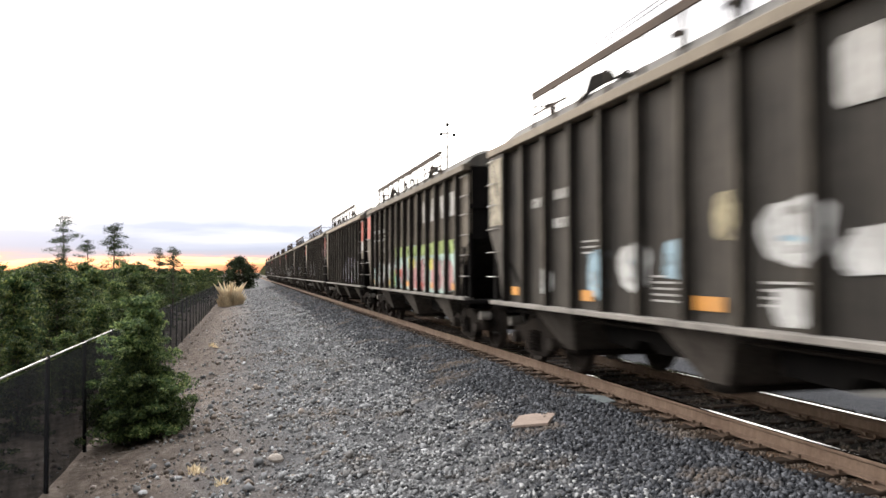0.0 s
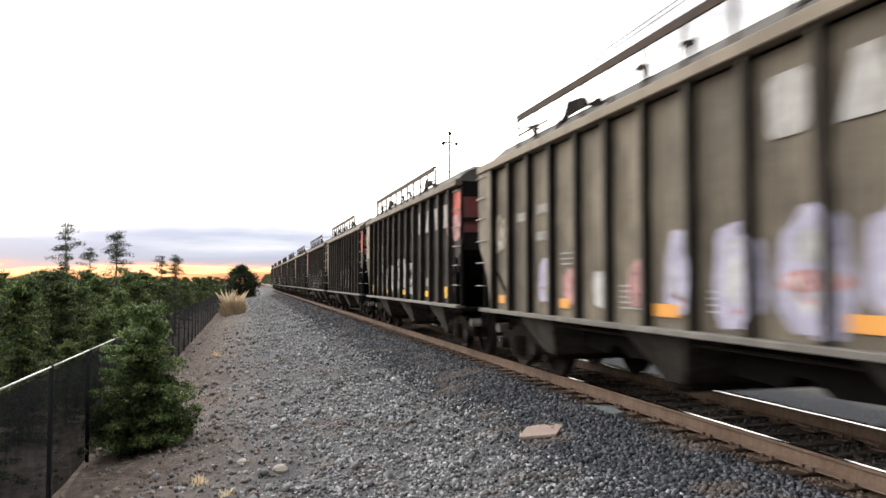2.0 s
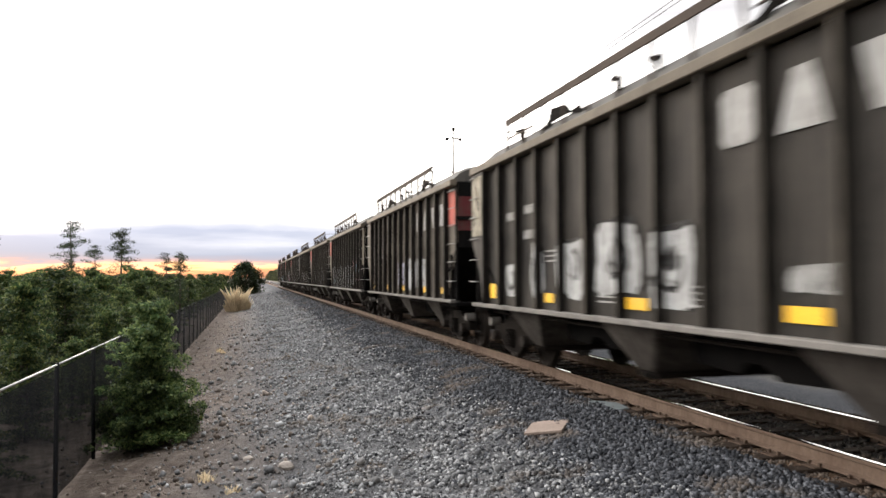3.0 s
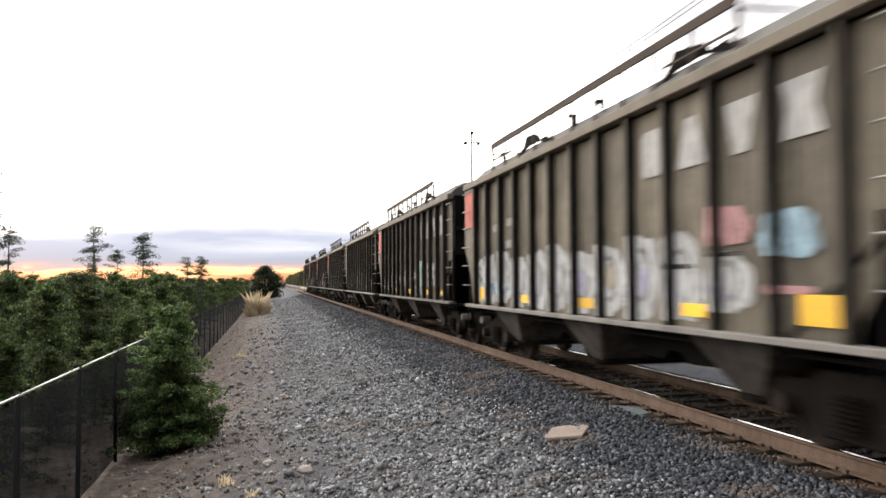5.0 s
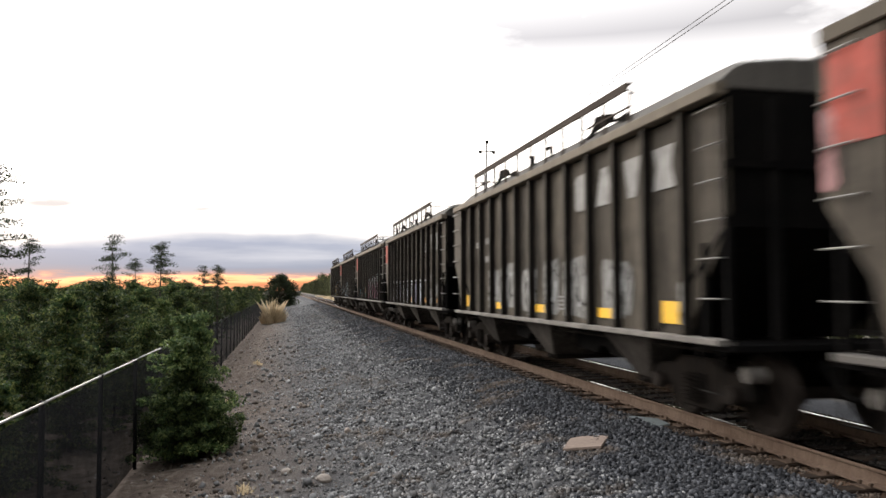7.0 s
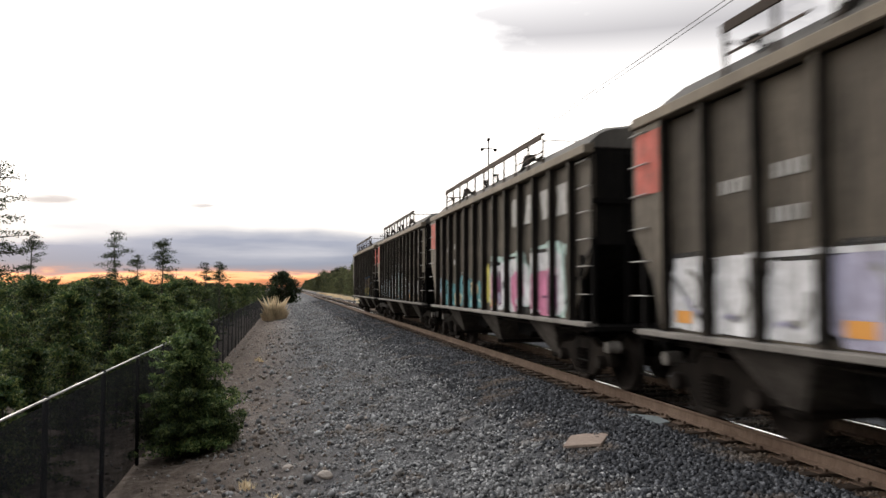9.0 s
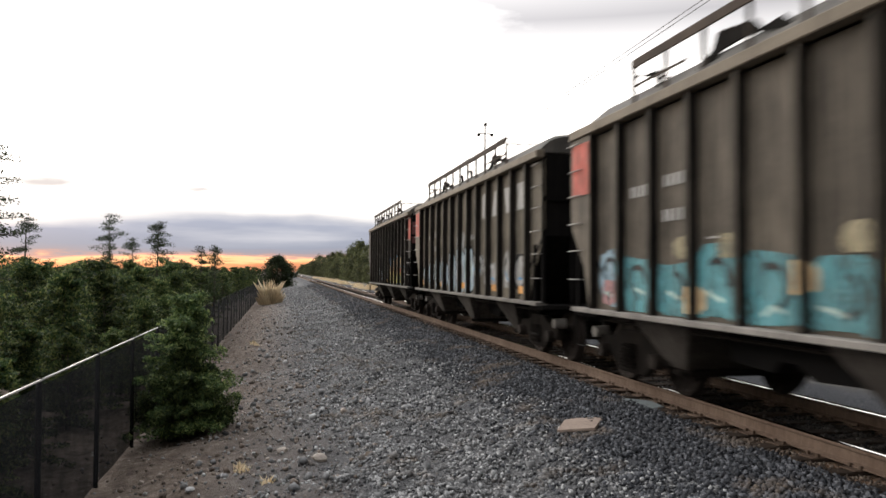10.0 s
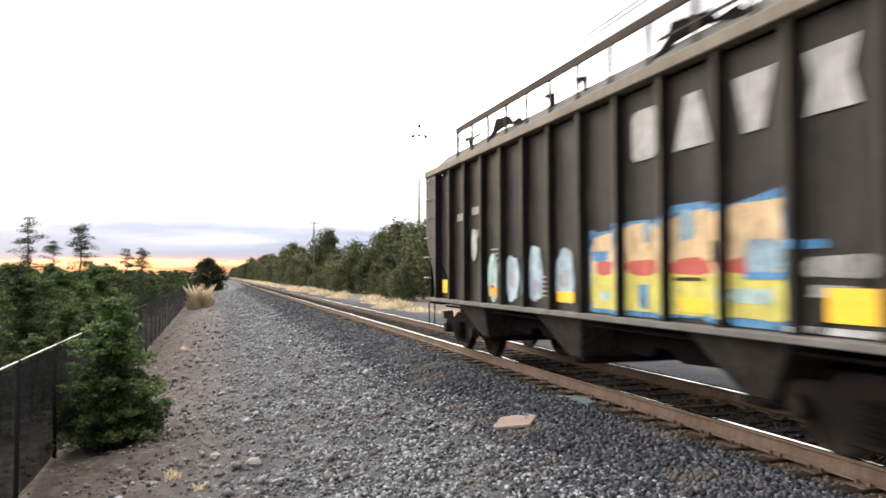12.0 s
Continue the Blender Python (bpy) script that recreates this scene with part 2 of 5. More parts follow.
M_GROUND = ground_material()
M_BALLAST_DARK = stone_material("fresh_ballast", (0.014, 0.015, 0.018), (0.046, 0.049, 0.057), (0.16, 0.165, 0.182))
M_BALLAST_PALE = stone_material("dusty_ballast", (0.06, 0.06, 0.062), (0.245, 0.247, 0.25), (0.50, 0.50, 0.50))
M_DIRT_STONE = stone_material("dirt_stone", (0.09, 0.07, 0.058), (0.23, 0.185, 0.152), (0.48, 0.42, 0.37))
M_RUST_STONE = stone_material("rust_dusted_stone", (0.045, 0.034, 0.027), (0.115, 0.085, 0.066), (0.20, 0.16, 0.13))
M_RUST = weathered("rusted_rail_side", (0.085, 0.056, 0.041), (0.195, 0.142, 0.106), 0.9, streak=0.3, spec=0.15)
M_RAILHEAD = weathered("polished_rail_head", (0.88, 0.87, 0.86), (0.8, 0.78, 0.76), 0.07, 1.0, streak=0.1)
# ties and track ballast: the train's shade is put into these dark tones
M_TIE = weathered("weathered_tie", (0.018, 0.014, 0.012), (0.065, 0.046, 0.034), 0.95, spec=0.1)
M_BALLAST_SHADED = stone_material("shaded_ballast", (0.012, 0.011, 0.010), (0.034, 0.029, 0.026), (0.085, 0.073, 0.064))
M_CAR = weathered("grimy_car_paint", (0.027, 0.023, 0.019), (0.125, 0.106, 0.082), 0.65, streak=0.7, spec=0.15)
M_CAR_SOOT = weathered("sooty_car_paint", (0.010, 0.009, 0.0085), (0.048, 0.042, 0.035), 0.65, streak=0.7, spec=0.15)
M_CAR_TAN = weathered("sun_bleached_car_paint", (0.056, 0.048, 0.037), (0.20, 0.172, 0.13), 0.65, streak=0.7, spec=0.15)
# post flanks and return plates are coloured near black to stand for shade
M_POST_SHADE = weathered("shaded_post_side", (0.009, 0.008, 0.008), (0.03, 0.026, 0.023), 0.9, spec=0.08)
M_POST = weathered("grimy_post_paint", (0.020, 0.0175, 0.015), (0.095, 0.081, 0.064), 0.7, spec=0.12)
M_TOP = weathered("dusty_top_chord", (0.11, 0.092, 0.07), (0.235, 0.20, 0.153), 0.7, spec=0.2)
M_SILL = weathered("dusty_side_sill", (0.10, 0.092, 0.085), (0.29, 0.27, 0.245), 0.8, spec=0.15)
M_ROOF = weathered("dusty_roof_sheet", (0.07, 0.066, 0.062), (0.16, 0.15, 0.135), 0.75, spec=0.15)
# shade of the car ends and underside is put into this near-black colour
M_END = weathered("shaded_car_end", (0.006, 0.006, 0.0065), (0.016, 0.0145, 0.0135), 0.95, spec=0.03)
M_CHUTE = weathered("dusty_hopper_chute", (0.024, 0.021, 0.019), (0.105, 0.093, 0.082), 0.9, spec=0.05)
M_BOGIE = weathered("oily_cast_steel", (0.006, 0.0055, 0.005), (0.024, 0.019, 0.016), 0.9, spec=0.04)
M_WHEEL = weathered("wheel_steel", (0.014, 0.011, 0.010), (0.036, 0.029, 0.024), 0.8, 0.0, spec=0.08)
M_RAILING = weathered("rusty_railing", (0.028, 0.022, 0.019), (0.10, 0.075, 0.058), 0.8, spec=0.15)
M_BRACKET = weathered("black_bracket", (0.006, 0.006, 0.006), (0.02, 0.018, 0.016), 0.85, spec=0.05)
M_BRIGHT = weathered("bare_grab_iron", (0.22, 0.21, 0.20), (0.36, 0.345, 0.32), 0.6, 0.2)
M_LEAF_BUSH = leaf_material("bush_leaf", (0.030, 0.054, 0.022), (0.088, 0.142, 0.052), (0.26, 0.31, 0.11))
M_LEAF_ORCHARD = leaf_material("orchard_leaf", (0.016, 0.034, 0.013), (0.05, 0.086, 0.030), (0.22, 0.24, 0.075))
M_LEAF_RIGHT = leaf_material("scrub_leaf", (0.032, 0.042, 0.02), (0.085, 0.10, 0.042), (0.18, 0.18, 0.075))
M_LEAF_DARK = leaf_material("dark_leaf", (0.014, 0.024, 0.010), (0.030, 0.046, 0.018), (0.06, 0.08, 0.03))
M_STRAW = leaf_material("dry_grass", (0.60, 0.47, 0.30), (0.80, 0.66, 0.45), (0.90, 0.78, 0.56), 0.5, patchy=False)
M_BARK = bark_material()
M_SCREEN = mesh_screen_material()
M_FENCE = weathered("black_fence_pipe", (0.006, 0.006, 0.007), (0.016, 0.016, 0.016), 0.8, spec=0.08)
M_FENCE_TOP = weathered("worn_top_rail", (0.35, 0.34, 0.33), (0.6, 0.58, 0.55), 0.35, 0.7)
M_BOARD = weathered("weathered_board", (0.17, 0.125, 0.10), (0.30, 0.235, 0.195), 0.85)
M_SLAB = weathered("pale_slab", (0.10, 0.12, 0.125), (0.20, 0.225, 0.23), 0.7)
M_POLE = weathered("grey_pole", (0.10, 0.095, 0.09), (0.2, 0.19, 0.18), 0.8)
M_WIRE = weathered("power_cable", (0.03, 0.03, 0.03), (0.06, 0.06, 0.06), 0.6)


def paint(name, c, wear=0.75):
    """Spray or brush paint, thin in places, so that the grimy sheet shows through, with dirt runs."""
    m = Nodes(name, 0.65, spec=0.2)
    o = m.coords("Object")
    thin = m.noise(o, 5.0, 6, 0.7)
    run = m.noise(m.coords("Object", (6, 9, 0.8)), 1.5, 5, 0.6)
    tone = m.noise(o, 1.7, 3, 0.5)
    grey = sum(c) / 3
    c = tuple(0.88 * v + 0.12 * grey for v in c)
    col = m.mix(m.ramp(tone, [(0.35, 0.0), (0.65, 1.0)]), c, tuple(0.82 * v for v in c))
    f = m.math("ADD", m.math("MULTIPLY", m.ramp(thin, [(0.42, 0.0), (0.72, 1.0)]), 0.42), m.math("MULTIPLY", m.ramp(run, [(0.45, 0.0), (0.75, 1.0)]), 0.4), True)
    m.done(m.mix(f, col, (0.10, 0.09, 0.078)))
    if wear:   # bare steel shows where the coat never took or has flaked
        tr = m.nt.nodes.new("ShaderNodeBsdfTransparent")
        mx = m.nt.nodes.new("ShaderNodeMixShader")
        cloud = m.noise(m.coords("Object", (3.0, 3.0, 1.6)), 1.5, 6, 0.68)
        m.put(mx.inputs[0], m.math("MULTIPLY", m.ramp(cloud, [(0.40, 0.0), (0.66, 1.0)]), wear))
        m.put(mx.inputs[1], m.bsdf.outputs[0])
        m.put(mx.inputs[2], tr.outputs[0])
        m.put(m.nt.nodes["Material Output"].inputs[0], mx.outputs[0])
    return m.mat


PAINT = {
    "white": paint("white_spray", (0.55, 0.55, 0.54), 0.5), "stencil": paint("white_stencil", (0.46, 0.45, 0.43), 0.3),
    "yellow_mark": weathered("yellow_reflector", (0.92, 0.52, 0.02), (0.75, 0.42, 0.04), 0.4, streak=0.2), "orange_mark": weathered("orange_reflector", (0.72, 0.30, 0.04), (0.5, 0.25, 0.06), 0.5, streak=0.4),
    "red": paint("red_panel", (0.62, 0.10, 0.065), 0.3), "maroon": paint("maroon_end", (0.20, 0.03, 0.035), 0.0),
    "faded": paint("faded_white_spray", (0.36, 0.355, 0.34)),
    "blue": paint("sky_blue_spray", (0.33, 0.50, 0.60)), "strong_blue": paint("blue_spray", (0.08, 0.32, 0.62)),
    "lavender": paint("lavender_spray", (0.47, 0.45, 0.61), 0.4), "pink": paint("pink_spray", (0.72, 0.20, 0.38), 0.3), "bright_white": paint("bright_white_spray", (0.80, 0.80, 0.82), 0.5),
    "purple": paint("purple_spray", (0.20, 0.05, 0.15)), "teal": paint("teal_spray", (0.10, 0.36, 0.40)),
    "yellow": paint("yellow_spray", (0.78, 0.68, 0.10), 0.35), "orange": paint("peach_spray", (0.85, 0.58, 0.29), 0.4),
    "green": paint("lime_spray", (0.42, 0.55, 0.16)), "mint": paint("mint_spray", (0.54, 0.74, 0.68)),
    "pale_blue": paint("pale_blue_spray", (0.52, 0.66, 0.74), 0.45),
    "black": paint("black_spray", (0.02, 0.02, 0.022)), "cream": paint("cream_patch", (0.42, 0.37, 0.27)),
    "tan": paint("tan_spray", (0.40, 0.34, 0.20)), "rose": paint("rose_spray", (0.60, 0.30, 0.30)),
}


# ---- mesh helpers ----
class Shape:
    """Vertices and faces gathered for one mesh."""

    def __init__(self):
        self.v, self.f = [], []

    def add(self, verts, faces):
        n = len(self.v)
        self.v += [tuple(p) for p in verts]
        self.f += [tuple(n + i for i in face) for face in faces]
        return self

    def box(self, x0, x1, y0, y1, z0, z1):
        return self.add([(x, y, z) for z in (z0, z1) for y in (y0, y1) for x in (x0, x1)],
                        [(0, 2, 3, 1), (4, 5, 7, 6), (0, 1, 5, 4), (2, 6, 7, 3), (0, 4, 6, 2), (1, 3, 7, 5)])

    def prism(self, poly, axis, a, b):
        """A polygon, given in the two other axes in order, drawn out along axis from a to b."""
        def place(p, d):
            q = list(p)
            q.insert(axis, d)
            return q
        n = len(poly)
        return self.add([place(p, d) for d in (a, b) for p in poly],
                        [tuple(range(n)), tuple(range(2 * n - 1, n - 1, -1))] + [(i, n + i, n + (i + 1) % n, (i + 1) % n) for i in range(n)])

    def tube(self, path, r, n=8, r1=None):
        path = [Vector(p) for p in path]
        r1 = r if r1 is None else r1
        rings = []
        for i, p in enumerate(path):
            d = (path[min(i + 1, len(path) - 1)] - path[max(i - 1, 0)]).normalized()
            u = d.cross(Vector((0, 0, 1)) if abs(d.z) < 0.9 else Vector((1, 0, 0))).normalized()
            w = d.cross(u)
            k = r + (r1 - r) * i / max(1, len(path) - 1)
            rings.append([p + k * (math.cos(2 * math.pi * j / n) * u + math.sin(2 * math.pi * j / n) * w) for j in range(n)])
        m = len(path)
        faces = [(i * n + j, i * n + (j + 1) % n, (i + 1) * n + (j + 1) % n, (i + 1) * n + j) for i in range(m - 1) for j in range(n)]
        return self.add([p for ring in rings for p in ring], faces + [tuple(range(n - 1, -1, -1)), tuple(range((m - 1) * n, m * n))])

    def disc(self, cx, cy, cz, prof, n=24):
        """A turned body round the x axis: prof is a list of (x, radius)."""
        v, f = [], []
        for x, r in prof:
            v += [(cx + x, cy + r * math.cos(2 * math.pi * j / n), cz + r * math.sin(2 * math.pi * j / n)) for j in range(n)]
        for i in range(len(prof) - 1):
            f += [(i * n + j, i * n + (j + 1) % n, (i + 1) * n + (j + 1) % n, (i + 1) * n + j) for j in range(n)]
        f += [tuple(range(n)), tuple(range(len(v) - 1, len(v) - n - 1, -1))]
        return self.add(v, f)

    def mesh(self, name, material, bevel=0.0, smooth=False):
        me = bpy.data.meshes.new(name)
        me.from_pydata(self.v, [], self.f)
        bm = bmesh.new()
        bm.from_mesh(me)
        bmesh.ops.recalc_face_normals(bm, faces=bm.faces)
        if bevel:
            edges = [e for e in bm.edges if len(e.link_faces) == 2 and e.calc_face_angle(0) > 0.5]
            bmesh.ops.bevel(bm, geom=edges, offset=bevel, segments=1, affect="EDGES", profile=0.5)
        bm.to_mesh(me)
        bm.free()
        me.materials.append(material)
        if smooth:
            me.shade_smooth()
        return me


def part(name, shape, material, parent, label="", bevel=0.0, smooth=False, at=None):
    me = shape if isinstance(shape, bpy.types.Mesh) else shape.mesh(name, material, bevel, smooth)
    ob = new(name, me)
    ob.parent = parent
    if at is not None:
        ob.matrix_basis = at
    return tagged(ob, label)


def thing(name, label, category, at=None, group="", kind=""):
    ob = new(name)
    ob.empty_display_size = 0.2
    if at is not None:
        ob.matrix_basis = at
    return tagged(ob, label, category, group, kind)


def raw_mesh(name, verts, faces, material):
    """verts and faces as numpy arrays; all faces have the same number of corners."""
    me = bpy.data.meshes.new(name)
    k = faces.shape[1]
    me.vertices.add(len(verts))
    me.vertices.foreach_set("co", verts.astype(np.float32).ravel())
    me.loops.add(faces.size)
    me.loops.foreach_set("vertex_index", faces.astype(np.int32).ravel())
    me.polygons.add(len(faces))
    me.polygons.foreach_set("loop_start", np.arange(0, faces.size, k, dtype=np.int32))
    me.polygons.foreach_set("loop_total", np.full(len(faces), k, dtype=np.int32))
    me.update(calc_edges=True)
    me.materials.append(material)
    return me


# ---- ground ----
PROFILE = [(-400, -1.4), (-30, -1.3), (-8.5, -1.3), (-7.85, -1.27), (-6.8, -1.13), (-5.2, -0.9), (-3.6, -0.7), (-2.2, -0.47), (-1.2, -0.245), (-0.7, -0.19), (-0.52, -0.2), (-0.38, -0.222), (-0.25, -0.228), (1.75, -0.215), (1.95, -0.19), (2.3, -0.19), (3.2, -0.4),
           (4.4, -0.6), (6.5, -0.65), (30, -0.6), (400, -0.8)]


def ground_z(x, y):
    z = np.interp(x, [p[0] for p in PROFILE], [p[1] for p in PROFILE])
    rough = 0.03 * math.sin(1.9 * x + 0.7 * y) * math.sin(0.8 * y - 1.1 * x) + 0.018 * math.sin(4.3 * x) * math.sin(3.1 * y + x)
    if -1.0 < x < 2.6:
        return float(z)
    if y < 70:
        rough += 0.12 * noise.noise((0.7 * x, 0.7 * y, 3.0)) + 0.075 * noise.noise((2.1 * x, 2.1 * y, 9.0)) + 0.035 * noise.noise((5.5 * x, 5.5 * y, 5.0))
    return float(z) + rough * min(1.0, max(0.0, (-1.0 - x) / 1.5) if x < 0 else (x - 2.6))


def build_ground():
    xs = [-3000, -1200, -400, -150, -60, -30, -20, -14] + list(np.arange(-11, -0.9, 0.22)) + [-0.7, -0.52, -0.38, -0.25, 0, 0.75, 1.5, 1.75, 1.95, 2.3] + list(np.arange(2.6, 8, 0.5)) + [10, 14, 22, 40, 90, 300, 1200, 3000]
    ys = [-300, -100, -40, -20] + list(np.arange(-12, 2, 0.5)) + list(np.arange(2, 30, 0.22)) + list(np.arange(30, 80, 1.2)) + [85, 95, 110, 130, 160, 200, 300, 500, 900, 2000, 4000]
    v = np.array([(x, y, ground_z(x, y)) for y in ys for x in xs])
    n = len(xs)
    f = np.array([(j * n + i, j * n + i + 1, (j + 1) * n + i + 1, (j + 1) * n + i) for j in range(len(ys) - 1) for i in range(n - 1)])
    me = raw_mesh("ground", v, f, M_GROUND)
    me.shade_smooth()
    return tagged(new("ground", me), "grey ballast shoulder falling to a tan dirt verge beside the railway", "ground", kind="structure")


def scatter_stones(name, label, material, count, spot, seed):
    """One object of many small broken stones; spot(rng) gives x, y and size arrays."""
    rng = np.random.default_rng(seed)
    x, y, s = spot(rng, count)
    keep = ~((np.abs(x) < 0.1) | (np.abs(x - 1.505) < 0.1))
    x, y, s = x[keep], y[keep], s[keep]
    n = len(x)
    cube = np.array([(a, b, c) for c in (-1, 1) for b in (-1, 1) for a in (-1, 1)], float)
    v = cube[None] * rng.uniform(0.45, 1.0, (n, 8, 3)) * rng.uniform(0.55, 1.0, (n, 1, 3)) * (s * 0.5)[:, None, None]
    q = rng.normal(size=(n, 4))
    q /= np.linalg.norm(q, axis=1)[:, None]
    w, a, b, c = q.T
    R = np.stack([1 - 2 * (b * b + c * c), 2 * (a * b - c * w), 2 * (a * c + b * w), 2 * (a * b + c * w), 1 - 2 * (a * a + c * c), 2 * (b * c - a * w),
                  2 * (a * c - b * w), 2 * (b * c + a * w), 1 - 2 * (a * a + b * b)], 1).reshape(n, 3, 3)
    v = np.einsum("nij,nkj->nki", R, v)
    z = np.array([ground_z(p, r) for p, r in zip(x, y)]) + s * rng.uniform(0.0, 0.28, n)
    v += np.stack([x, y, z], 1)[:, None]
    face = np.array([(0, 2, 3, 1), (4, 5, 7, 6), (0, 1, 5, 4), (2, 6, 7, 3), (0, 4, 6, 2), (1, 3, 7, 5)])
    f = (np.arange(n) * 8)[:, None, None] + face[None]
    return tagged(new(name, raw_mesh(name, v.reshape(-1, 3), f.reshape(-1, 4), material)), label, "gravel", kind="stuff")


def depth_spread(rng, n, near, far):
    """Distances thinned out with depth."""
    u = rng.random(n)
    y = near * (far / near) ** u
    return np.where(rng.random(n) < 0.1, rng.uniform(-7, near, n), y)


def build_stones():
    def dark(rng, n):
        y = depth_spread(rng, n, 3.6, 110)
        x = -0.36 - 1.75 * rng.random(n) ** 0.9 - (rng.random(n) < 0.22) * rng.exponential(0.9, n)
        return x, y, rng.uniform(0.025, 0.065, n) * (1 + 0.009 * y)

    def pale(rng, n):
        y = depth_spread(rng, n, 3.6, 110)
        x = -1.75 - 2.9 * rng.random(n) - (rng.random(n) < 0.4) * rng.exponential(1.0, n) + 0.25 * np.sin(1.3 * y)
        return x, y, (0.018 + 0.042 * rng.random(n) ** 1.3) * (1 + 0.009 * y)

    def inner(rng, n):
        y = depth_spread(rng, n, 3.6, 110)
        return rng.uniform(0.12, 2.6, n), y, rng.uniform(0.03, 0.065, n) * (1 + 0.009 * y)

    def dirt(rng, n):
        y = depth_spread(rng, n, 5.0, 50)
        return rng.uniform(-8.6, -3.8, n), y, 0.015 + 0.06 * rng.random(n) ** 3 * (1 + 0.01 * y)

    def clods(rng, n):
        y = depth_spread(rng, n, 5.5, 40)
        return rng.normal(-5.8, 0.9, n), y, 0.05 + 0.10 * rng.random(n) ** 3

    scatter_stones("fresh_ballast", "dark grey crushed ballast stones along the rail", M_BALLAST_DARK, 42000, dark, 11)
    scatter_stones("dusty_ballast", "pale grey dusty ballast stones on the shoulder", M_BALLAST_PALE, 52000, pale, 12)
    scatter_stones("track_ballast", "ballast stones between and beyond the rails, darkened for the train shade", M_BALLAST_SHADED, 14000, inner, 13)
    def rusty(rng, n):
        y = depth_spread(rng, n, 3.6, 60)
        return -0.08 - 0.34 * rng.random(n), y, rng.uniform(0.02, 0.05, n) * (1 + 0.009 * y)

    scatter_stones("rusty_ballast", "rust-dusted ballast stones beside the rail", M_RUST_STONE, 4500, rusty, 16)
    scatter_stones("verge_gravel", "tan pebbles strewn over the dirt verge", M_DIRT_STONE, 5000, dirt, 14)
    def lumps(rng, n):
        y = depth_spread(rng, n, 7.0, 48)
        return rng.uniform(-6.6, -2.2, n), y, (0.05 + 0.10 * rng.random(n) ** 2.5) * (1 + 0.006 * y)

    scatter_stones("shoulder_lumps", "larger dusty grey stones strewn over the shoulder", M_BALLAST_PALE, 900, lumps, 17)
    scatter_stones("verge_clods", "scattered tan and grey clods on the dirt verge", M_DIRT_STONE, 420, clods, 15)


build_ground()


# ---- track ----
def build_rail(x, label):
    """A flat-bottomed rail: foot, web and head, with a polished running surface."""
    rail = thing("rail", label, "rail", pose(x, 0, 0), "running rails", kind="structure")
    half = [(0.07, -0.18), (0.07, -0.165), (0.012, -0.145), (0.01, -0.05), (0.036, -0.036), (0.036, -0.012), (0.033, -0.0065)]
    poly = half + [(-a, b) for a, b in reversed(half)]
    ys = [-60, 0, 6, 12, 20, 40, 80, 200, 900]
    s = Shape()
    for a, b in zip(ys, ys[1:]):
        s.prism(poly, 1, a, b)
    part("web_and_foot", s, M_RUST, rail, "rust-brown web and foot")
    h = Shape()
    h.prism([(0.033, -0.0065), (0.027, -0.002), (0.02, 0.0), (-0.02, 0.0), (-0.027, -0.002), (-0.033, -0.0065)], 1, -60, 900)
    part("running_surface", h, M_RAILHEAD, rail, "polished steel running surface")
    return rail


build_rail(0.0, "rust-brown steel rail with polished top, on wooden ties")
build_rail(1.505, "second steel rail with polished top, beneath the train")


def build_ties():
    rng = random.Random(5)
    bodies = []
    for i in range(4):
        s = Shape()
        s.prism([(-0.115, -0.16), (0.115, -0.16), (0.115 - 0.01 * i, 0.0), (-0.11, 0.004 * i)], 0, -1.29, 1.29)
        bodies.append(s.mesh("tie", M_TIE, 0.012))
    plate = Shape().box(-0.19, 0.19, -0.1, 0.1, 0.0, 0.014)
    for dx, dy in ((-0.1, -0.07), (-0.1, 0.07), (0.1, 0.07), (0.1, -0.07)):
        plate.box(dx - 0.018, dx + 0.018, dy - 0.016, dy + 0.016, 0.014, 0.05)
    plate = plate.mesh("tie_plate", M_RUST, 0.004)
    y, i = -12.0, 0
    while y < 150:
        tie = new("tie", bodies[i % 4])
        tie.matrix_basis = pose(0.7525 + rng.uniform(-0.03, 0.03), y, -0.198 + rng.uniform(-0.006, 0.003), 0, 0, rng.uniform(-1.2, 1.2))
        tagged(tie, "brown weathered wooden tie bedded in ballast", "railway tie", "ties under the rails", "structure")
        if y < 45:
            for x in (-0.7525, 0.7525):
                part("tie_plate", plate, M_RUST, tie, "rusty steel tie plate with spikes", at=pose(x, 0, 0.003))
        y += 0.535 + rng.uniform(-0.02, 0.02)
        i += 1


build_ties()

# ---- the train ----
LENGTH, PITCH, FIRST = 12.95, 14.581, 0.45
RIBS = [0.86 + 0.95 * i for i in range(13)]
PANEL_X, RIB_X = -1.46, -1.575
WHEEL_R = 0.46
DIAG_Z = 2.35     # where the end slope sheet leaves the side's end


def along(t):
    """Metres that the train has come by t seconds; it slows a little."""
    return 14.260 * t - 0.0947 * t * t


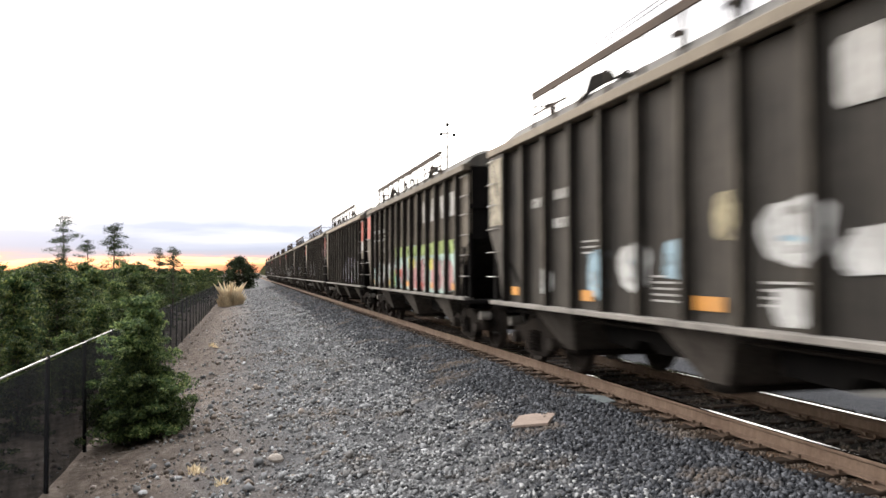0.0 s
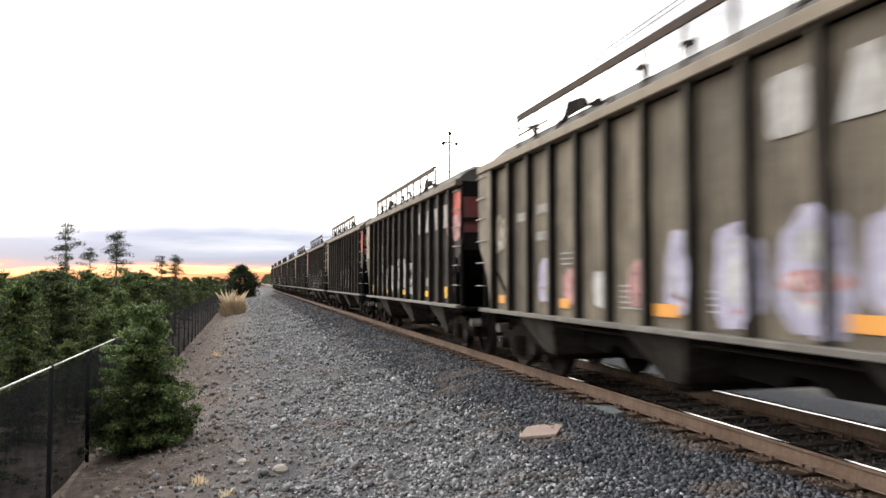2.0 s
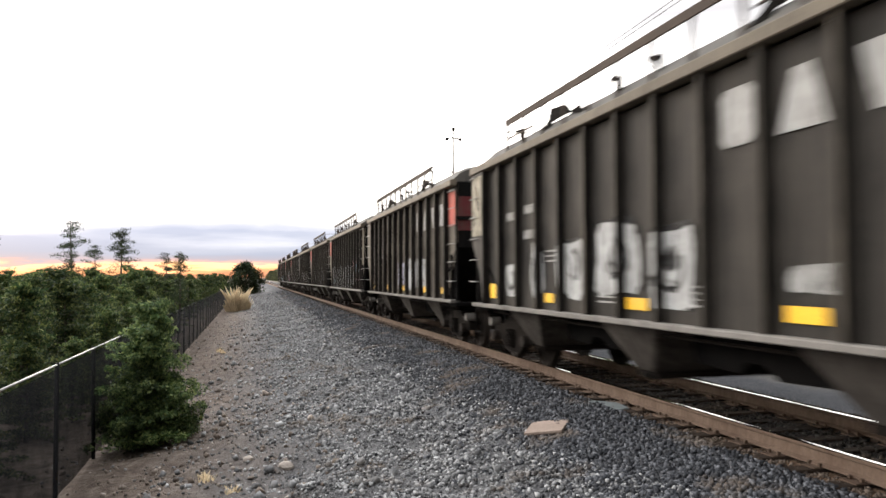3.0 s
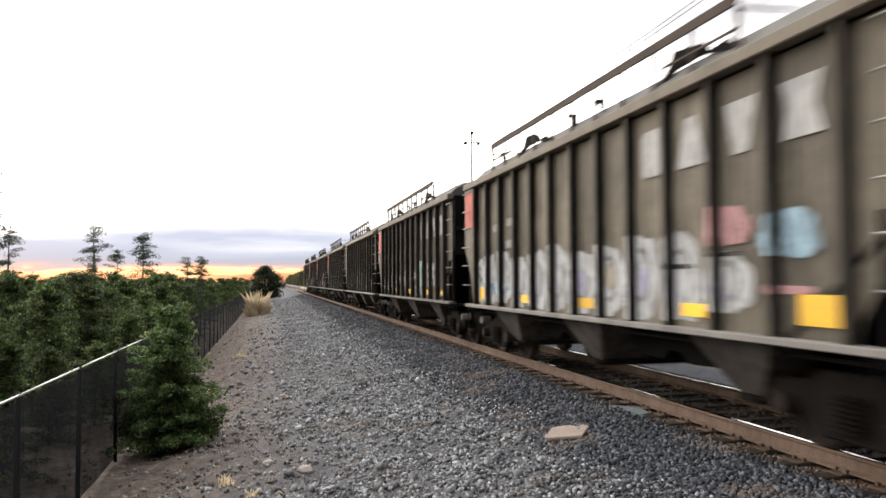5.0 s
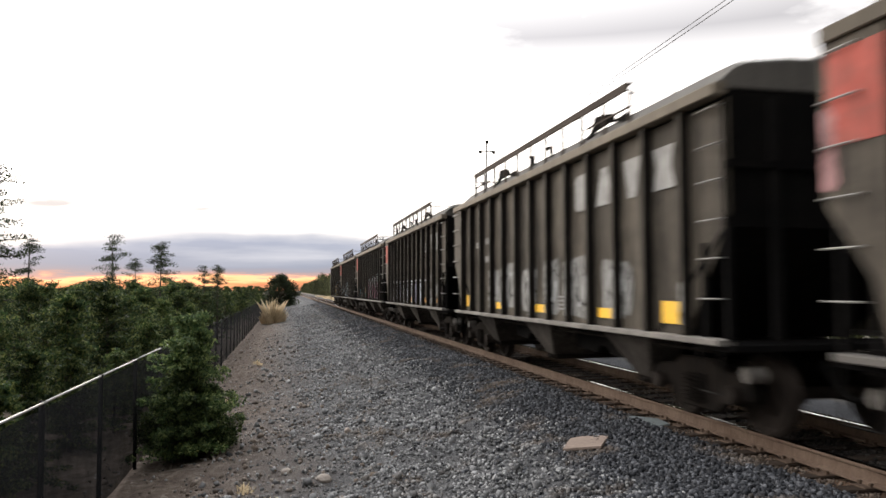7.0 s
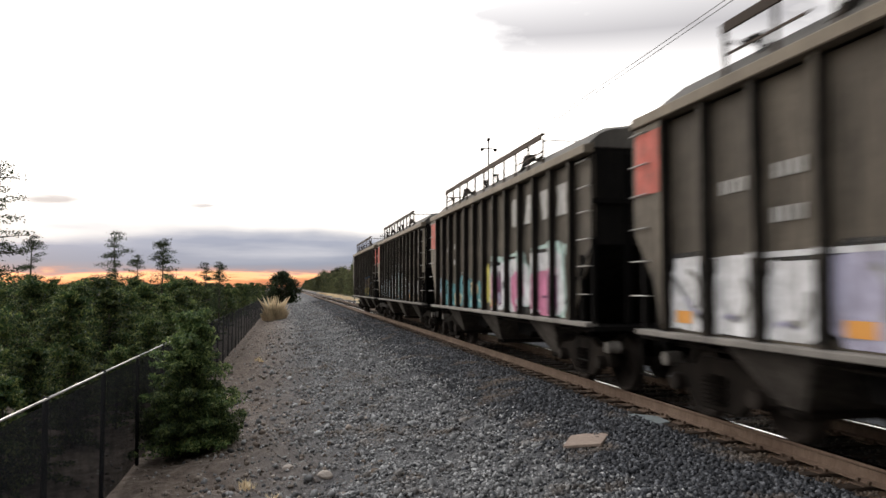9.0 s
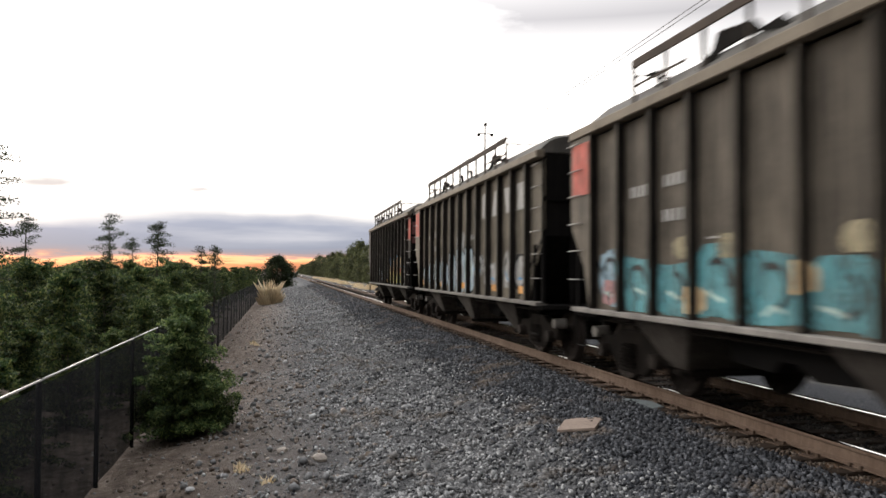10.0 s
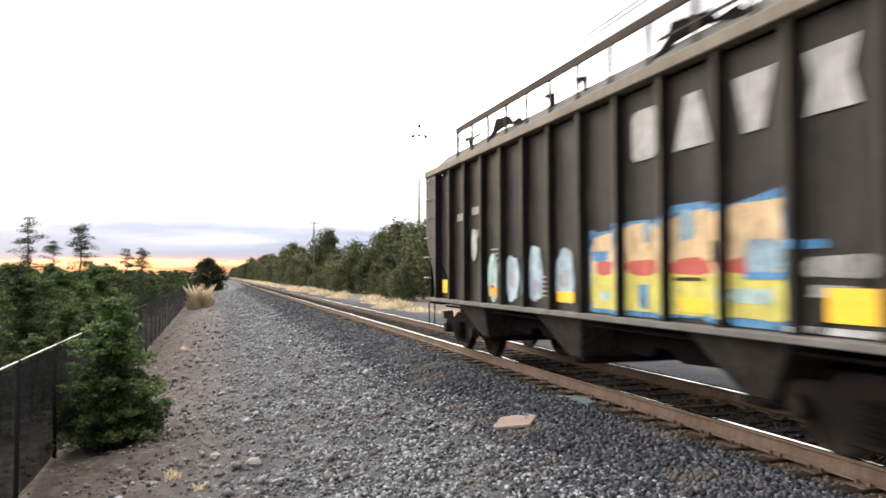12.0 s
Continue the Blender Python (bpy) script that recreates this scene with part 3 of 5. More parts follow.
def panel_mesh(width, seed):
    """A side sheet between two posts, slightly bowed and dented, with its foot at z 1.1."""
    rng = random.Random(seed)
    nx, nz = 5, 9
    v, f = [], []
    for k in range(nz + 1):
        for j in range(nx + 1):
            a, b = j / nx, k / nz
            seam = -0.012 if k == 5 else 0.0
            bow = seam + 0.02 * math.sin(math.pi * a) * math.sin(math.pi * b) + (rng.uniform(-0.006, 0.006) if 0 < j < nx and 0 < k < nz else 0)
            v.append((bow, (a - 0.5) * width, 1.1 + 2.68 * b))
    m = nx + 1
    f = [(k * m + j, k * m + j + 1, (k + 1) * m + j + 1, (k + 1) * m + j) for k in range(nz) for j in range(nx)]
    n = len(v)
    back = [(p[0] + 0.012, p[1], p[2]) for p in v]
    f += [tuple(reversed([n + i for i in q])) for q in f]
    s = Shape()
    s.add(v + back, f)
    me = s.mesh("side_panel", M_CAR, smooth=True)
    return me


def build_hopper_car():
    """One covered hopper car: y runs from its leading end to its tail, x across the track, z from the rail head."""
    car = thing("hopper_car", "dark grimy covered hopper car with ribbed sides, rolling on the rails", "hopper car", group="cars of the freight train")
    panels = [panel_mesh(0.875, i) for i in range(3)]
    post = Shape().prism([(RIB_X, -0.034), (RIB_X, 0.034), (PANEL_X + 0.02, 0.05), (PANEL_X + 0.02, -0.05)], 2, 1.1, 3.8).mesh("side_post", M_POST_SHADE, 0.006)
    # plate added so the post's lit outer face stays lighter than its flanks
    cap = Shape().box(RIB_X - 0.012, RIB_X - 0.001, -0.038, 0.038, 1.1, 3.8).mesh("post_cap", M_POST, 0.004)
    turn = pose(0, 0, 0, 0, 0, 180)
    for side in (0, 1):
        flip = turn if side else Matrix.Identity(4)
        for i, y in enumerate(RIBS[:12]):
            p = part("side_post", post, M_POST_SHADE, car, at=Matrix.Translation((0, y, 0)) @ flip)
            part("post_cap", cap, M_POST, p, "dusty post cap plate for the lit outer face")
        for i in range(12):
            part("side_panel", panels[(i * 2 + side) % 3], M_CAR, car, at=Matrix.Translation((0, RIBS[i] + 0.475, 0)) @ flip @ Matrix.Translation((PANEL_X, 0, 0)))
        sx = -1 if side == 0 else 1
        a, b = sorted((sx * 1.46, sx * 1.448))
        # corner sheets, cut away below along the slope of the end
        part("corner_sheet", Shape().prism([(0.0, 3.78), (0.0, DIAG_Z + 0.15), (0.1, DIAG_Z), (0.80, 1.30), (0.82, 1.12), (0.82, 3.78)], 0, a, b), M_CAR, car)
        c, d = sorted((sx * 1.6, sx * 1.588))
        tail = part("corner_sheet", Shape().prism([(LENGTH, 3.8), (LENGTH, DIAG_Z + 0.15), (LENGTH - 0.05, DIAG_Z), (12.42, 1.75), (12.2, 1.12), (12.2, 3.8)], 0, c, d), M_CAR, car)
        c, d = sorted((sx * 1.588, sx * 1.45))
        # shade on this inward step is put into its dark colour
        part("return_plate", Shape().box(c, d, 12.2, 12.215, 1.1, 3.8), M_POST_SHADE, tail, "return plate with its shade painted dark")
        a, b = sorted((sx * 1.47, sx * 1.64))
        part("top_chord", Shape().prism([(a, 3.8), (b, 3.8), (b, 3.94), (a, 3.96)] if sx > 0 else [(a, 3.8), (b, 3.8), (b, 3.96), (a, 3.94)], 1, 0.0, LENGTH), M_TOP, car, "dusty tan top chord", bevel=0.012)
        a, b = sorted((sx * 1.40, sx * 1.62))
        part("side_sill", Shape().box(a, b, 0.05, LENGTH - 0.05, 1.045, 1.12), M_SILL, car, "dusty grey side sill", bevel=0.012)
        # corner posts and the grab irons of the ladders
        for y in (0.04, 0.5, LENGTH - 0.04, LENGTH - 0.45):
            z1 = 2.4 if y in (0.04, LENGTH - 0.04) else 2.2
            part("corner_post", Shape().box(min(sx * 1.5, sx * 1.44), max(sx * 1.5, sx * 1.44), y - 0.03, y + 0.03, 1.1, z1), M_END, car)
        for y0, y1 in ((0.06, 0.48), (LENGTH - 0.44, LENGTH - 0.04)):
            for z in (1.56, 2.01, 2.44, 2.88, 3.28, 3.7):
                w = 1.5 if y0 < 1 else 1.59
                k = Shape().tube([(sx * w, y0, z), (sx * (w + 0.07), y0, z), (sx * (w + 0.07), y1, z), (sx * w, y1, z)], 0.011, 6)
                part("grab_iron", k, M_BRIGHT, car, "bare steel grab iron")
        for y in (0.3, LENGTH - 0.3):
            step = Shape().tube([(sx * 1.55, y - 0.22, 1.0), (sx * 1.55, y - 0.2, 0.52), (sx * 1.55, y + 0.2, 0.52), (sx * 1.55, y + 0.22, 1.0)], 0.016, 6)
            part("sill_step", step, M_BRACKET, car)
    # roof, crowned and rounded down at both ends
    prof = [(-1.6, 3.9), (-1.5, 4.02), (-1.36, 4.17), (-1.15, 4.27), (-0.6, 4.345), (0, 4.37)]
    prof = prof + [(-x, z) for x, z in reversed(prof[:-1])]
    ys = [0.02, 0.10, 0.28, 0.6, 3.0, 6.65, 10.3, LENGTH - 0.9, LENGTH - 0.5, LENGTH - 0.25, LENGTH - 0.02]
    lift = [0.0, 0.9, 1.0, 1, 1, 1, 1, 1, 0.8, 0.4, 0.0]
    lift[0] = 0.8
    v = [(x, y, 3.9 + (z - 3.9) * k) for y, k in zip(ys, lift) for x, z in prof]
    n = len(prof)
    f = [(i * n + j, i * n + j + 1, (i + 1) * n + j + 1, (i + 1) * n + j) for i in range(len(ys) - 1) for j in range(n - 1)]
    f += [tuple(range(n)), tuple(range(len(v) - 1, len(v) - n - 1, -1)), tuple(i * n for i in range(len(ys))) + tuple(i * n + n - 1 for i in range(len(ys) - 1, -1, -1))]
    part("roof", Shape().add(v, f), M_ROOF, car, "dusty rounded roof")
    # ends: an upright sheet above, a slope sheet below it, stiffeners and the end platform
    for lead in (True, False):
        q = (lambda y: y) if lead else (lambda y: LENGTH - y)
        part("end_sheet", Shape().box(-1.5, 1.5, *sorted((q(0.03), q(0.06))), DIAG_Z, 3.88), M_END, car, "end sheet with its shade painted near black")
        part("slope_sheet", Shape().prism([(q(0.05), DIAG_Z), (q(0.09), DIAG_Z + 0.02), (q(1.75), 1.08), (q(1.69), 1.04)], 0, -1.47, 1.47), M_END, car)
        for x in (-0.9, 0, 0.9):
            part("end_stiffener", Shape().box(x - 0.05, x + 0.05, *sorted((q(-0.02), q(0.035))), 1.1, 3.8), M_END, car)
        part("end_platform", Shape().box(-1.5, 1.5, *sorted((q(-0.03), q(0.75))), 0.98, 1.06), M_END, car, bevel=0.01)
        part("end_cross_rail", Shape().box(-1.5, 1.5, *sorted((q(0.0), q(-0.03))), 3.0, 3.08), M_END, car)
        coupler = Shape().box(-0.1, 0.1, *sorted((q(-0.35), q(0.8))), 0.78, 0.98).box(-0.14, 0.16, *sorted((q(-0.6), q(-0.33))), 0.74, 1.02)
        part("coupler", coupler, M_BOGIE, car, bevel=0.02)
        hose = Shape().tube([(-0.35, q(0.0), 0.85), (-0.34, q(-0.18), 0.62), (-0.3, q(-0.4), 0.48), (-0.24, q(-0.58), 0.55)], 0.028, 8)
        part("air_hose", hose, M_BRACKET, car)
        box = Shape().disc(-1.12, q(0.12), 0.72, [(-0.12, 0.02), (-0.12, 0.09), (0.1, 0.1), (0.12, 0.02)], 14)
        part("brake_cylinder", box, M_SILL, car, "pale grey brake cylinder")
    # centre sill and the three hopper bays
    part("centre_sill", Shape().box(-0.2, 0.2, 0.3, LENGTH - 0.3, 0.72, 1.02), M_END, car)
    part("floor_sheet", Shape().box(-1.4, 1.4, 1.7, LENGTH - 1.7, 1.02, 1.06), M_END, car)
    for y in (2.75, 6.62, 10.42):
        chute = Shape()
        top, bot = (0.76, 1.42, 1.03), (0.2, 1.12, 0.42)
        v = [(sx * w, y + sy * d, z) for d, w, z in (top, bot) for sx, sy in ((-1, -1), (1, -1), (1, 1), (-1, 1))]
        chute.add(v, [(0, 1, 2, 3), (4, 7, 6, 5), (0, 4, 5, 1), (1, 5, 6, 2), (2, 6, 7, 3), (3, 7, 4, 0)])
        c = part("hopper_chute", chute, M_CHUTE, car, "dust-brown sloping hopper chute", bevel=0.02)
        part("outlet_gate", Shape().box(-1.1, 1.1, y - 0.24, y + 0.24, 0.34, 0.42).tube([(-1.2, y - 0.15, 0.38), (1.2, y - 0.15, 0.38)], 0.03, 8), M_BOGIE, c)
    # bay sheets take the near-black colour that paints in the underfloor shade
    for y0, y1, low in ((1.6, 2.05, 0.8), (3.45, 5.95, 0.56), (7.32, 9.72, 0.56), (11.1, LENGTH - 1.6, 0.8)):
        m = (y0 + y1) / 2
        bay = Shape().prism([(y0 - 0.1, 1.02), (y0 + 0.05, low + 0.04), (m - 0.3, low), (m - 0.05, low + 0.14), (m + 0.2, low + 0.14), (m + 0.35, low), (y1 - 0.05, low + 0.04), (y1 + 0.1, 1.02)], 0, -0.85, 0.85)
        part("bay_slope_sheet", bay, M_END, car, "slope sheet between hopper bays, its shade painted black", bevel=0.01)
    part("brake_pipe", Shape().tube([(-1.3, 0.6, 0.94), (-1.3, LENGTH - 0.6, 0.94)], 0.022, 6), M_BOGIE, car)
    # roof walk railing with the hatch lock arms
    rail = part("roof_railing", Shape().prism([(-1.57, 4.44), (-1.54, 4.44), (-1.54, 4.54), (-1.47, 4.54), (-1.47, 4.56), (-1.57, 4.56)], 1, 2.22, 10.87), M_RAILING, car, "rusty brown roof railing", bevel=0.008)
    n = 11
    for i in range(n):
        y = 2.24 + i * (10.85 - 2.24) / (n - 1)
        part("railing_post", Shape().box(-1.545, -1.505, y - 0.022, y + 0.022, 3.94, 4.46), M_RAILING, rail)
    part("middle_rail", Shape().box(-1.535, -1.515, 2.22, 3.8, 4.2, 4.225), M_RAILING, rail)
    part("middle_rail", Shape().box(-1.535, -1.515, 9.5, 10.87, 4.2, 4.225), M_RAILING, rail)
    part("cross_rail", Shape().tube([(-1.525, 2.24, 4.42), (-0.2, 2.24, 4.46), (0.9, 2.24, 4.46)], 0.014, 6), M_RAILING, rail)
    part("cross_rail", Shape().tube([(-1.525, 10.85, 4.36), (-0.2, 10.85, 4.40), (0.9, 10.85, 4.40)], 0.014, 6), M_RAILING, rail)
    for y in (-0.12, 5.2):
        arm = Shape().prism([(y + a, b) for a, b in ((2.5, 4.10), (2.65, 4.2), (2.95, 4.17), (3.1, 4.30), (3.75, 4.38), (3.87, 4.2), (4.1, 4.08), (4.7, 4.0), (4.7, 3.93), (4.0, 3.98), (3.68, 4.15), (3.2, 4.17), (2.5, 4.04))],
                            0, -1.46, -1.425)
        part("hatch_arm", arm, M_BRACKET, car, "black bent hatch lock arm", bevel=0.008)
    for y in (5.6, 6.6, 10.3):
        hook = Shape().prism([(y, 4.3), (y + 0.3, 4.33), (y + 0.3, 4.28), (y + 0.1, 4.24), (y + 0.04, 4.1), (y, 4.1)], 0, -1.46, -1.41)
        part("hatch_hook", hook, M_BRACKET, car)
    part("hatch", Shape().prism([(-0.8, 4.25), (-0.7, 4.40), (0.7, 4.40), (0.8, 4.25)], 1, 1.4, 11.9), M_ROOF, car, bevel=0.02)
    # bogies
    for y in (1.25, LENGTH - 1.25):
        bogie = part("bogie", Shape().box(-1.15, 1.15, -0.2, 0.2, 0.42, 0.7), M_BOGIE, car, "black bogie coated in oil", bevel=0.02, at=pose(0, y, 0))
        frame_poly = [(-1.12, 0.60), (-1.0, 0.68), (-0.6, 0.70), (-0.35, 0.82), (0.35, 0.82), (0.6, 0.70), (1.0, 0.68), (1.12, 0.60), (1.12, 0.40), (0.7, 0.42),
                      (0.42, 0.2), (-0.42, 0.2), (-0.7, 0.42), (-1.12, 0.40)]
        for x in (-1.16, 1.02):
            part("side_frame", Shape().prism(frame_poly, 0, x, x + 0.14), M_BOGIE, bogie, bevel=0.02)
        for x in (-1.2, 1.2):
            for dy in (-0.14, 0.0, 0.14):
                s = Shape()
                s.tube([(x + 0.05 * math.cos(a), dy + 0.05 * math.sin(a), 0.28 + 0.35 * a / 44.0) for a in np.linspace(0, 44, 60)], 0.014, 5)
                part("spring", s, M_BOGIE, bogie)
            for dy in (-0.85, 0.85):
                part("bearing_cap", Shape().disc(x, dy, WHEEL_R, [(-0.08, 0.04), (-0.08, 0.1), (0.08, 0.12), (0.08, 0.04)], 14), M_WHEEL, bogie)
        for dy in (-0.85, 0.85):
            s = Shape()
            for x, k in ((-0.7525, 1), (0.7525, -1)):
                s.disc(x, 0, 0, [(k * -0.06, 0.1), (k * -0.065, 0.2), (k * -0.02, 0.24), (k * -0.02, 0.38), (k * -0.065, 0.41), (k * -0.065, WHEEL_R),
                                 (k * 0.04, WHEEL_R + 0.004), (k * 0.05, WHEEL_R + 0.028), (k * 0.075, WHEEL_R + 0.026), (k * 0.075, 0.40), (k * 0.03, 0.36), (k * 0.03, 0.1)], 28)
            s.disc(0, 0, 0, [(-1.1, 0.03), (-1.1, 0.075), (1.1, 0.075), (1.1, 0.03)], 12)
            for a in range(3):
                s.box(-0.83, -0.8, 0.06 * math.cos(2.1 * a) - 0.015, 0.06 * math.cos(2.1 * a) + 0.015, 0.06 * math.sin(2.1 * a) - 0.015, 0.06 * math.sin(2.1 * a) + 0.015)
            part("wheelset", s, M_WHEEL, bogie, "worn steel wheelset", at=pose(0, dy, WHEEL_R))
    return car


# marks that every car carries: lettering blocks, number bars, stencils, reflectors
def clip(poly, y, keep_above):
    out = []
    for (a, b), (c, d) in zip(poly, poly[1:] + poly[:1]):
        ina, inc = (a >= y) == keep_above, (c >= y) == keep_above
        if ina:
            out.append((a, b))
        if ina != inc:
            k = (y - a) / (c - a)
            out.append((y, b + k * (d - b)))
    return out


STRIPS = []
for i, r in enumerate(RIBS):
    if i < 12:
        STRIPS.append((r - 0.036, r + 0.036, RIB_X - 0.015))
        STRIPS.append((r + 0.055, r + 0.895, PANEL_X - 0.006))
STRIPS += [(0.0, 0.8, -1.464), (12.21, LENGTH, -1.604)]


def on_side(car, name, poly, colour, layer=0, label=""):
    """Paint of the given outline (y, z), laid on the sheets and posts that it covers."""
    for y0, y1, x in STRIPS:
        s = Shape()
        if (y0 == 0.0 or y1 == LENGTH) and min(q[1] for q in poly) < 2.4:
            continue   # the sheet is cut away there
        p = clip(clip(poly, y0, True), y1, False) if min(q[0] for q in poly) < y1 and max(q[0] for q in poly) > y0 else []
        if len(p) > 2:
            x -= 0.0025 * layer
            s.prism(p, 0, x, x - 0.0015)
            part(name, s, PAINT[colour], car, label)


def blob(rng, y0, y1, z0, z1, kind="blob"):
    cy, cz, ry, rz = (y0 + y1) / 2, (z0 + z1) / 2, (y1 - y0) / 2, (z1 - z0) / 2
    out = []
    n = 26
    p1, p2 = rng.uniform(0, 6), rng.uniform(0, 6)
    e = {"blob": 0.75, "block": 0.35, "round": 1.0}[kind]
    for i in range(n):
        a = 2 * math.pi * i / n
        k = 1 + 0.07 * math.sin(3 * a + p1) + 0.05 * math.sin(7 * a + p2)
        c, d = math.cos(a), math.sin(a)
        out.append((cy + ry * k * math.copysign(abs(c) ** e, c), min(3.7, max(1.14, cz + rz * k * math.copysign(abs(d) ** e, d)))))
    return out


def stroke(points, w):
    """The outline of a brush line of width w along points."""
    left, right = [], []
    for i, (a, b) in enumerate(points):
        c, d = points[max(i - 1, 0)], points[min(i + 1, len(points) - 1)]
        dy, dz = d[0] - c[0], d[1] - c[1]
        n = math.hypot(dy, dz) or 1.0
        left.append((a - dz / n * w / 2, b + dy / n * w / 2))
        right.append((a + dz / n * w / 2, b - dy / n * w / 2))
    return left + right[::-1]


def inner_lines(car, rng, y0, y1, z0, z1, colours, layer):
    """Two sprayed lines inside a letter: a hook and a bar."""
    w, h = y1 - y0, z1 - z0
    a0, turn = rng.uniform(0, 3), rng.choice((2.4, 3.2, 4.0))
    hook = [(y0 + w * (0.5 + 0.27 * math.cos(a0 + turn * i / 7)), z0 + h * (0.52 + 0.30 * math.sin(a0 + turn * i / 7))) for i in range(8)]
    on_side(car, "spray_line", stroke(hook, 0.075), colours[0], layer)
    yb, zb = y0 + w * rng.uniform(0.2, 0.5), z0 + h * rng.uniform(0.15, 0.35)
    on_side(car, "spray_line", stroke([(yb, zb), (yb + 0.2 * w, zb + 0.05), (yb + 0.38 * w, zb + rng.uniform(-0.05, 0.2))], 0.05), colours[1], layer)


def lettering(car, rng, worn=False):
    """Four white blocks in the place of the owner's mark, a panel each."""
    col = "stencil" if not worn else "white"
    j = RIBS
    part_of = [
        [(j[3] + 0.28, 2.95), (j[3] + 0.2, 3.02), (j[3] + 0.2, 3.47), (j[3] + 0.28, 3.54), (j[3] + 0.64, 3.54), (j[3] + 0.72, 3.47), (j[3] + 0.72, 3.02), (j[3] + 0.64, 2.95)],
        [(j[2] + 0.2, 2.95), (j[2] + 0.38, 3.52), (j[2] + 0.62, 3.52), (j[2] + 0.82, 2.95)],
        [(j[1] + 0.4, 2.95), (j[1] + 0.26, 3.5), (j[1] + 0.8, 3.5), (j[1] + 0.66, 2.95)],
        [(j[0] + 0.3, 2.95), (j[0] + 0.38, 3.23), (j[0] + 0.3, 3.5), (j[0] + 0.84, 3.5), (j[0] + 0.76, 3.23), (j[0] + 0.84, 2.95)],
    ]
    for p in part_of:
        on_side(car, "owner_mark_block", p, col)


def bar(car, y0, y1, z0, z1, colour, name="stencil_bar", layer=0):
    on_side(car, name, [(y0, z0), (y1, z0), (y1, z1), (y0, z1)], colour, layer)


def marks(car, k, rng):
    lettering(car, rng)
    for y, z in ((10.6, 2.70), (9.68, 2.76), (9.7, 2.32)):
        for i in range(4):
            bar(car, y + 0.13 * i, y + 0.13 * i + 0.09, z, z + 0.15, "stencil", "number_bar")
    for i in range(5):
        bar(car, RIBS[6] + 0.2, RIBS[6] + 0.75, 1.3 + 0.07 * i, 1.325 + 0.07 * i, "stencil")
    for i in range(4):
        bar(car, RIBS[4] + 0.15, RIBS[4] + 0.7, 1.32 + 0.07 * i, 1.345 + 0.07 * i, "stencil")
    for i in range(3):
        bar(car, RIBS[8] + 0.2, RIBS[8] + 0.7, 1.9 + 0.08 * i, 1.925 + 0.08 * i, "stencil")
    mark = "orange_mark" if k in (0, 1, 2, 8, 10) else "yellow_mark"
    spots = ((5.55, 0.2), (0.9, 0.2)) if k == 9 else None   # the rest is painted over
    for i, (y, w) in enumerate(spots or ((11.72, 0.34), (8.84, 0.36), (5.93, 0.52), (3.0, 0.5), (1.0, 0.5))):
        tall = 0.28 if i in (0, 4) and k in (3, 5, 7, 11) else 0.15
        bar(car, y, y + w, 1.24, 1.24 + tall, mark, "reflector", 6)


RED_ENDS = {0: (), 1: ("tail",), 2: ("lead",), 3: ("lead", "front"), 4: ("lead", "front"), 5: ("tail",), 6: ("tail",), 7: (), 8: ("tail",), 9: ("tail",), 10: ("tail",), 11: ("lead", "front")}


def end_patches(car, k):
    for where in RED_ENDS[k]:
        if where == "lead":
            bar(car, 0.03, 0.79, 2.88, 3.7, "red", "red_patch", 1)
        elif where == "tail":
            bar(car, 12.23, LENGTH - 0.08, 2.88, 3.7, "red", "red_patch", 1)
        else:
            part("red_end_patch", Shape().box(-1.46, -0.1, 0.018, 0.026, 2.75, 3.55).box(0.1, 1.46, 0.018, 0.026, 2.75, 3.55), PAINT["maroon"], car, "maroon patch on the dark end")
    if k in (0, 3):
        bar(car, 12.23, LENGTH - 0.08, 2.5, 3.72, "cream", "cream_patch", 1)


PIECE = ((4.78, 5.42, 2.12), (3.84, 4.68, 2.2), (2.92, 3.76, 2.26), (1.98, 2.84, 2.3))
